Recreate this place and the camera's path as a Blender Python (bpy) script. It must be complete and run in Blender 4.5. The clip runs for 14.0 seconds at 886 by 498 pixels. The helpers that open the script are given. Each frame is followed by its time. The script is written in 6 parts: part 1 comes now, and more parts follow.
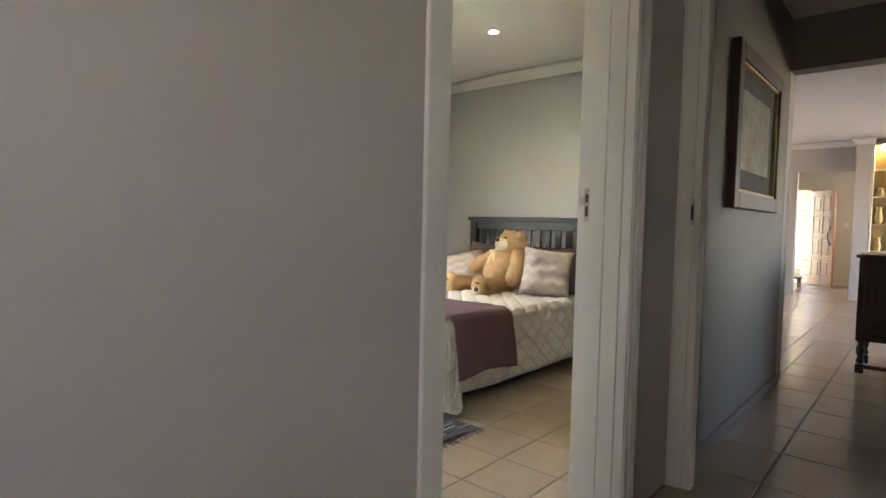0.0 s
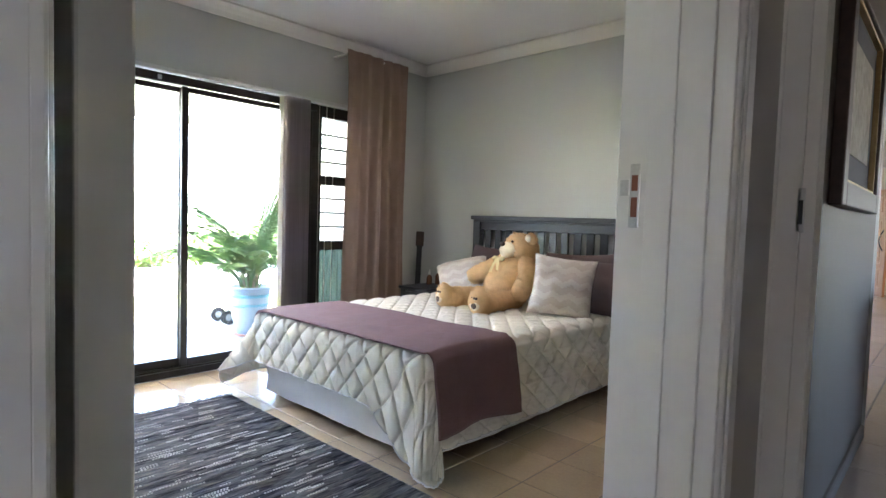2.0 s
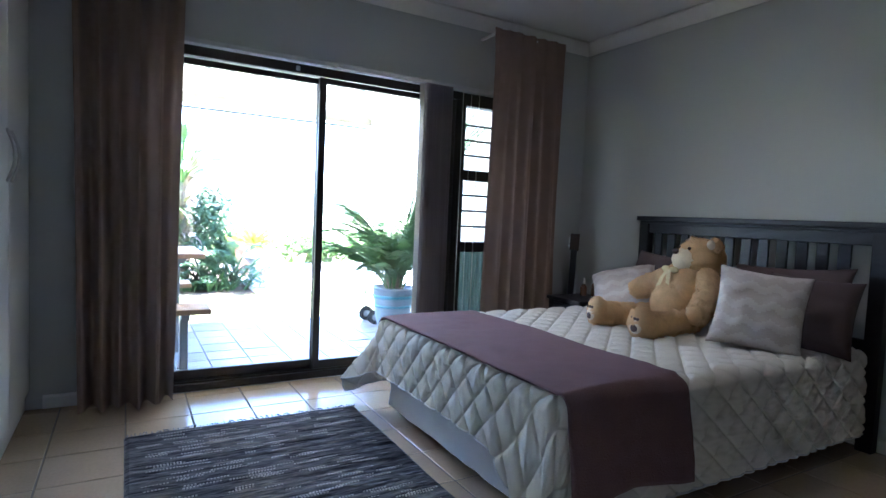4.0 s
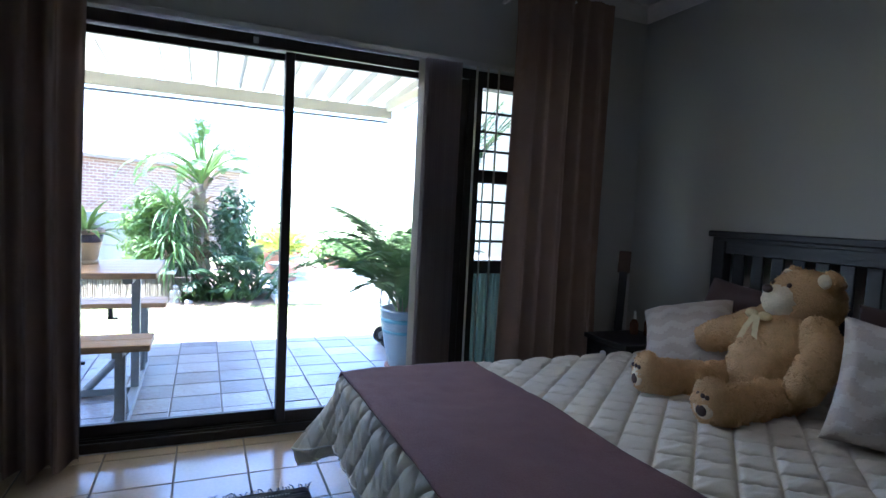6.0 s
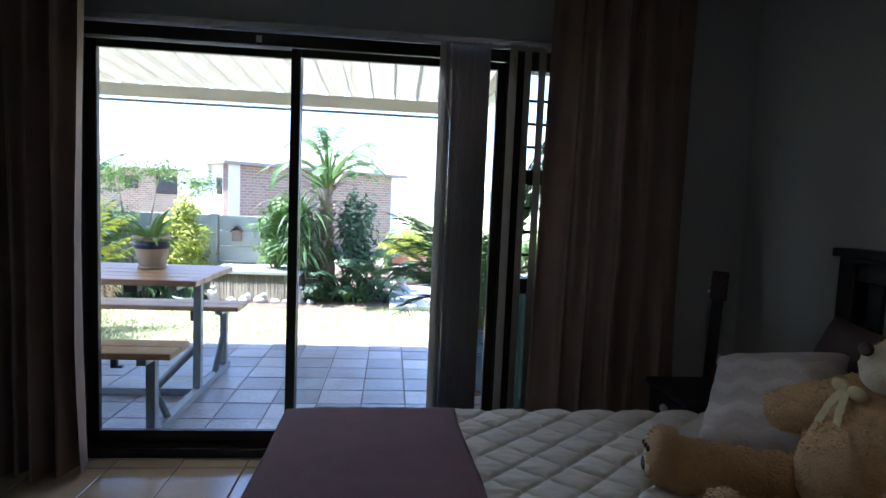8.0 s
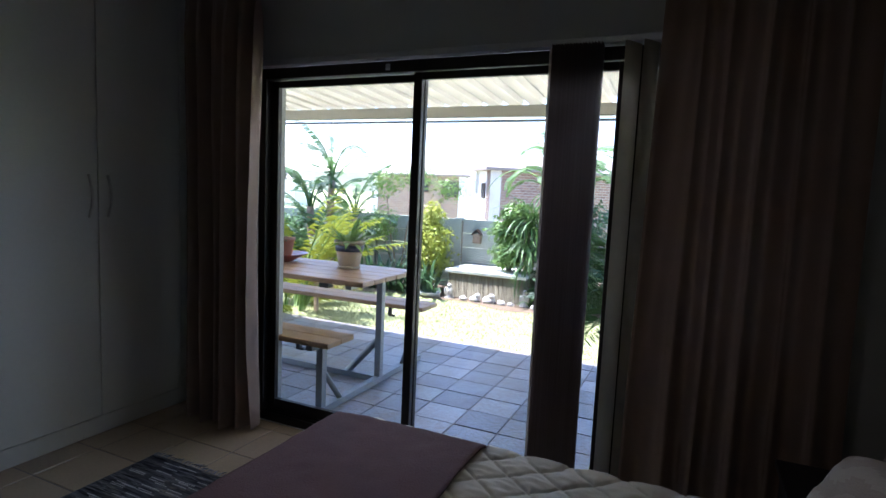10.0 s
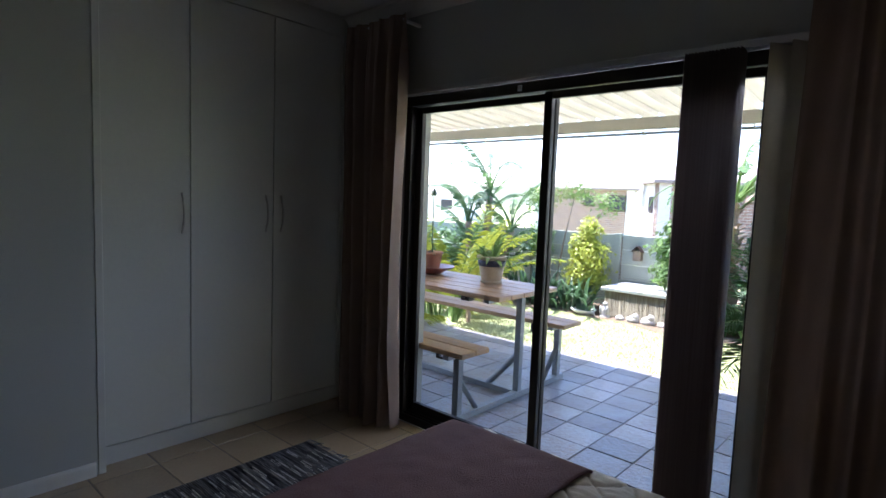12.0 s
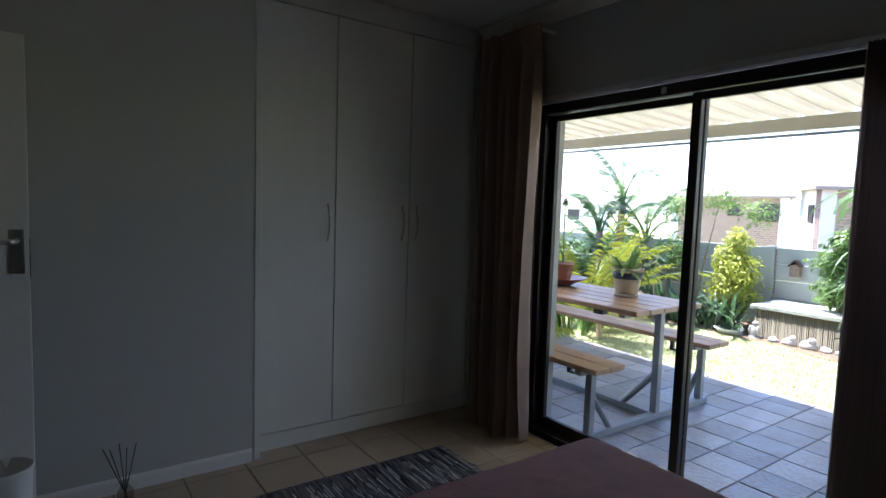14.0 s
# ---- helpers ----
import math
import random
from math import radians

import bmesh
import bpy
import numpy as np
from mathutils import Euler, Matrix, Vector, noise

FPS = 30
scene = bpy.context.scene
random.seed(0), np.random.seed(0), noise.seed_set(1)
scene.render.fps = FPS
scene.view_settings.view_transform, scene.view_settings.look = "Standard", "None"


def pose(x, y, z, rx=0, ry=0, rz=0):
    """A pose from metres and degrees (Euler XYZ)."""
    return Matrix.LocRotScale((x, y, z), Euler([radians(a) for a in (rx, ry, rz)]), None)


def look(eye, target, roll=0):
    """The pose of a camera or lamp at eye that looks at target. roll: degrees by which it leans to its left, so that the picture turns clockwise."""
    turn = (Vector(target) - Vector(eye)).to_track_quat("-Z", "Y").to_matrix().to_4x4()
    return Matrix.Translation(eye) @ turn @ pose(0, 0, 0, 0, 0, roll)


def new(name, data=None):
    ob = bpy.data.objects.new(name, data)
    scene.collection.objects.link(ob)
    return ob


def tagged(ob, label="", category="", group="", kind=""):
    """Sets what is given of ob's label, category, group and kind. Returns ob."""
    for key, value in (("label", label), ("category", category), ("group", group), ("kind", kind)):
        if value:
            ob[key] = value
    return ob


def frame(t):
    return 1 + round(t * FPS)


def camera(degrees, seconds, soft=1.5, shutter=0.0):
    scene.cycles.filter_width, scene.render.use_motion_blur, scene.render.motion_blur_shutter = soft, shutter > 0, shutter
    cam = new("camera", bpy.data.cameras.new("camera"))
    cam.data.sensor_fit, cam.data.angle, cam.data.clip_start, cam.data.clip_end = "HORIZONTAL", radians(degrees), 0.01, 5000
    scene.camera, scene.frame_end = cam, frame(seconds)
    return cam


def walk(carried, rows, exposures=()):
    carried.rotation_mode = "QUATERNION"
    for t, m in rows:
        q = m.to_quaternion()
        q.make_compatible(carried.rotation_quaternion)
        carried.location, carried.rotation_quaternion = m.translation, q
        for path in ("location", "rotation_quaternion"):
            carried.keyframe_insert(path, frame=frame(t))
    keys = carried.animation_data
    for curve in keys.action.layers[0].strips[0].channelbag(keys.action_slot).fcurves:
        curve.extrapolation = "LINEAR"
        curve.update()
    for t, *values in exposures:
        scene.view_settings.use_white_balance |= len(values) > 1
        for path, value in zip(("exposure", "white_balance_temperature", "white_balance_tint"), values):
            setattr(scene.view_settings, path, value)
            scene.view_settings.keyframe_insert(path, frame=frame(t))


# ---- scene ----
cam = camera(77.4, 14.0)
PATH = [
    (0, (-0.032, 0.503, 1.088), (-1.349, 2.006, 0.992), 1.3),
    (0.5, (-0.143, 0.719, 1.092), (-1.462, 2.219, 0.996), 1.4),
    (1, (-0.251, 0.934, 1.084), (-1.572, 2.433, 0.985), 1.2),
    (1.5, (-0.38, 1.113, 1.095), (-1.709, 2.604, 0.994), 1.7),
    (2, (-0.464, 1.257, 1.102), (-1.828, 2.717, 0.999), 1.8),
    (2.5, (-0.526, 1.389, 1.106), (-1.989, 2.749, 1.002), 2.0),
    (3, (-0.565, 1.488, 1.091), (-2.145, 2.709, 0.981), 2.3),
    (5.5, (-1.246, 2.188, 1.12), (-3.063, 3.012, 0.991), 2.6),
    (6, (-1.378, 2.4, 1.181), (-3.209, 3.194, 1.047), 2.8),
    (6.5, (-1.458, 2.604, 1.241), (-3.318, 3.326, 1.099), 2.9),
    (7, (-1.508, 2.816, 1.247), (-3.415, 3.398, 1.097), 2.8),
    (9.5, (-1.783, 3.851, 1.296), (-3.692, 3.282, 1.11), 2.5),
    (10, (-1.828, 4.045, 1.36), (-3.641, 3.226, 1.157), 2.6),
    (10.5, (-1.848, 4.164, 1.401), (-3.575, 3.175, 1.202), 2.2),
    (11, (-1.866, 4.229, 1.413), (-3.502, 3.094, 1.229), 2.3),
    (11.5, (-1.857, 4.22, 1.418), (-3.44, 3.012, 1.228), 2.2),
    (12, (-1.88, 4.242, 1.387), (-3.367, 2.917, 1.209), 2.2),
    (12.5, (-1.868, 4.249, 1.345), (-3.267, 2.828, 1.189), 1.9),
    (13, (-1.857, 4.211, 1.361), (-3.167, 2.709, 1.195), 2.1),
    (13.5, (-1.886, 4.215, 1.395), (-3.097, 2.634, 1.215), 1.8),
    (14, (-1.858, 4.203, 1.383), (-3.013, 2.578, 1.225), 1.9),
]
EXPOSURES = [(0.0, 5.55, 7100, 20), (1.5, 5.8, 6500, 20), (2.0, 5.6, 6100, 20), (2.6, 5.3, 5550, 20), (3.2, 4.85, 5300, 21), (5.5, 3.6, 5150, 20), (6.5, 3.0, 5300, 21), (7.2, 2.65, 5350, 21), (9.5, 2.12, 5600, 21), (10.5, 2.2, 5700, 21), (12.5, 2.28, 5850, 22), (14.0, 2.25, 5900, 22)]
walk(cam, [(t, look(eye, target, roll)) for t, eye, target, roll in PATH], EXPOSURES)

# ---- world and light ----
SUN_FROM = Vector((-0.03, -0.42, 1.0)).normalized()
world = bpy.data.worlds.new("sky")
scene.world = world
world.use_nodes = True
wn = world.node_tree.nodes
sky = wn.new("ShaderNodeTexSky")
sky.sky_type, sky.sun_disc = "NISHITA", False
sky.sun_elevation = math.asin(SUN_FROM.z)
sky.sun_rotation = math.atan2(SUN_FROM.x, SUN_FROM.y)
sky.air_density, sky.dust_density = 1.0, 0.4
world.node_tree.links.new(sky.outputs[0], wn["Background"].inputs[0])
wn["Background"].inputs[1].default_value = 0.15
sun_data = bpy.data.lights.new("sun", "SUN")
sun_data.energy, sun_data.angle, sun_data.color = 5.0, radians(0.5), (1.0, 0.96, 0.90)
sun = new("sun", sun_data)
sun.matrix_world = look(SUN_FROM * 30, (0, 0, 0))


def daylight(name, at, towards, wide, high, power, color, spread=150):
    """An area lamp added in an opening of the house, seen or made up, in place of the sky's light."""
    data = bpy.data.lights.new(name, "AREA")
    data.shape, data.size, data.size_y, data.energy, data.color, data.spread = "RECTANGLE", wide, high, power, color, radians(spread)
    ob = new(name, data)
    ob.matrix_world = look(at, towards)
    return ob


daylight("sky_in_sliding_door", (-4.40, 2.85, 1.962), (-3.40, 2.85, 1.60), 1.9, 0.05, 1.2, (0.80, 0.91, 1.0), 140)
# Warm fill added out of view; no window is known in the passage.
daylight("fill_in_passage_opening", (0.62, -1.20, 1.6), (-0.74, -0.10, 1.3), 0.46, 0.76, 0.30, (1.0, 0.90, 0.80))
daylight("sky_in_living_window", (4.1, 9.5, 1.5), (0.0, 9.5, 1.1), 2.5, 1.15, 1.0, (1.0, 0.95, 0.92), 70)
# Fill lamp added to brighten the entrance from an unseen side.
daylight("fill_in_entrance_opening", (0.27, 12.85, 1.5), (-2.0, 13.2, 0.9), 1.0, 1.0, 0.25, (1.0, 0.90, 0.75))


# ---- materials ----
def material(name, color, rough=0.6, metal=0.0, vary=0.12, scale=6.0, fine=60.0, bump=0.08, piece=0.0, stretch=(1, 1, 1), spec=0.5, leaf=False, other=None, sharp=0.0):
    """A painted, woven, wooden or metal surface: two scales of noise in the colour, a fine relief."""
    m = bpy.data.materials.new(name)
    m.use_nodes = True
    nt = m.node_tree
    n, l = nt.nodes, nt.links
    b = n["Principled BSDF"]
    geo = n.new("ShaderNodeNewGeometry")
    mp = n.new("ShaderNodeMapping")
    mp.inputs["Scale"].default_value = stretch
    l.new(geo.outputs["Position"], mp.inputs["Vector"])
    big, small = n.new("ShaderNodeTexNoise"), n.new("ShaderNodeTexNoise")
    big.inputs["Scale"].default_value, big.inputs["Detail"].default_value = scale, 4
    small.inputs["Scale"].default_value, small.inputs["Detail"].default_value = fine, 3
    for t in (big, small):
        l.new(mp.outputs[0], t.inputs["Vector"])
    ad = n.new("ShaderNodeMath")
    ad.operation = "ADD"
    l.new(big.outputs[0], ad.inputs[0])
    l.new(small.outputs[0], ad.inputs[1])
    ramp = n.new("ShaderNodeMapRange")
    ramp.inputs["From Min"].default_value, ramp.inputs["From Max"].default_value = 0.6 + sharp, 1.4 - sharp
    l.new(ad.outputs[0], ramp.inputs["Value"])
    mix = n.new("ShaderNodeMix")
    mix.data_type = "RGBA"
    dark = other or tuple(c * (1 - vary) for c in color)
    light = tuple(min(1.0, c * (1 + vary)) for c in color) if other is None else color
    mix.inputs[6].default_value, mix.inputs[7].default_value = (*dark, 1), (*light, 1)
    l.new(ramp.outputs[0], mix.inputs[0])
    out = mix.outputs[2]
    if piece:
        info = n.new("ShaderNodeObjectInfo")
        hsv = n.new("ShaderNodeHueSaturation")
        mr = n.new("ShaderNodeMapRange")
        mr.inputs["To Min"].default_value, mr.inputs["To Max"].default_value = 1 - piece, 1 + piece
        l.new(info.outputs["Random"], mr.inputs["Value"])
        l.new(mr.outputs[0], hsv.inputs["Value"])
        l.new(out, hsv.inputs["Color"])
        out = hsv.outputs[0]
    l.new(out, b.inputs["Base Color"])
    b.inputs["Roughness"].default_value, b.inputs["Metallic"].default_value = rough, metal
    b.inputs["Specular IOR Level"].default_value = spec
    if bump:
        bp = n.new("ShaderNodeBump")
        bp.inputs["Strength"].default_value, bp.inputs["Distance"].default_value = bump, 0.01
        l.new(small.outputs[0], bp.inputs["Height"])
        l.new(bp.outputs[0], b.inputs["Normal"])
    if leaf:
        tr, ms = n.new("ShaderNodeBsdfTranslucent"), n.new("ShaderNodeMixShader")
        ms.inputs[0].default_value = 0.35 if leaf is True else leaf
        l.new(out, tr.inputs["Color"])
        l.new(b.outputs[0], ms.inputs[1])
        l.new(tr.outputs[0], ms.inputs[2])
        l.new(ms.outputs[0], n["Material Output"].inputs[0])
    return m


def glass_material(name, tint=(1, 1, 1), gloss=1.0):
    m = bpy.data.materials.new(name)
    m.use_nodes = True
    n, l = m.node_tree.nodes, m.node_tree.links
    n.remove(n["Principled BSDF"])
    clear, shine, mix, lw = n.new("ShaderNodeBsdfTransparent"), n.new("ShaderNodeBsdfGlossy"), n.new("ShaderNodeMixShader"), n.new("ShaderNodeLayerWeight")
    pw, ml = n.new("ShaderNodeMath"), n.new("ShaderNodeMath")
    pw.operation, ml.operation = "POWER", "MULTIPLY_ADD"
    pw.inputs[1].default_value, ml.inputs[1].default_value, ml.inputs[2].default_value = 5.0, 0.8 * gloss, 0.04 * gloss
    clear.inputs[0].default_value, shine.inputs["Roughness"].default_value = (*tint, 1), 0.02
    l.new(lw.outputs["Facing"], pw.inputs[0])
    l.new(pw.outputs[0], ml.inputs[0])
    l.new(ml.outputs[0], mix.inputs[0])
    l.new(clear.outputs[0], mix.inputs[1])
    l.new(shine.outputs[0], mix.inputs[2])
    l.new(mix.outputs[0], n["Material Output"].inputs[0])
    return m


def glow_material(name, color, power):
    m = bpy.data.materials.new(name)
    m.use_nodes = True
    b = m.node_tree.nodes["Principled BSDF"]
    b.inputs["Emission Color"].default_value, b.inputs["Emission Strength"].default_value = (*color, 1), power
    return m


def rag_material(name):
    """Rag weave: narrow bands across x, broken along y, from near black to pale grey with a little tan."""
    m = material(name, (0.2, 0.2, 0.2), 0.95, bump=0)
    n, l = m.node_tree.nodes, m.node_tree.links
    geo = n.new("ShaderNodeNewGeometry")
    total = None
    for sc, det, amount in (((95, 7, 1), 2, 0.62), ((24, 1.6, 1), 3, 0.38)):
        mp, tx, k = n.new("ShaderNodeMapping"), n.new("ShaderNodeTexNoise"), n.new("ShaderNodeMath")
        mp.inputs["Scale"].default_value = sc
        tx.inputs["Scale"].default_value, tx.inputs["Detail"].default_value = 1.0, det
        l.new(geo.outputs["Position"], mp.inputs["Vector"])
        l.new(mp.outputs[0], tx.inputs["Vector"])
        k.operation, k.inputs[1].default_value = "MULTIPLY_ADD", amount
        l.new(tx.outputs[0], k.inputs[0])
        if total:
            l.new(total, k.inputs[2])
        else:
            k.inputs[2].default_value = 0.0
        total = k.outputs[0]
    ramp = n.new("ShaderNodeValToRGB")
    stops = ((0.36, (0.025, 0.027, 0.035)), (0.45, (0.085, 0.09, 0.11)), (0.52, (0.19, 0.19, 0.20)), (0.57, (0.13, 0.13, 0.15)), (0.62, (0.27, 0.26, 0.25)), (0.70, (0.42, 0.38, 0.32)))
    for k, (at, c) in enumerate(stops):
        e = ramp.color_ramp.elements[k] if k < 2 else ramp.color_ramp.elements.new(at)
        e.position, e.color = at, (*c, 1)
    l.new(total, ramp.inputs[0])
    l.new(ramp.outputs[0], n["Principled BSDF"].inputs["Base Color"])
    bp = n.new("ShaderNodeBump")
    bp.inputs["Strength"].default_value, bp.inputs["Distance"].default_value = 0.9, 0.012
    l.new(total, bp.inputs["Height"])
    l.new(bp.outputs[0], n["Principled BSDF"].inputs["Normal"])
    return m


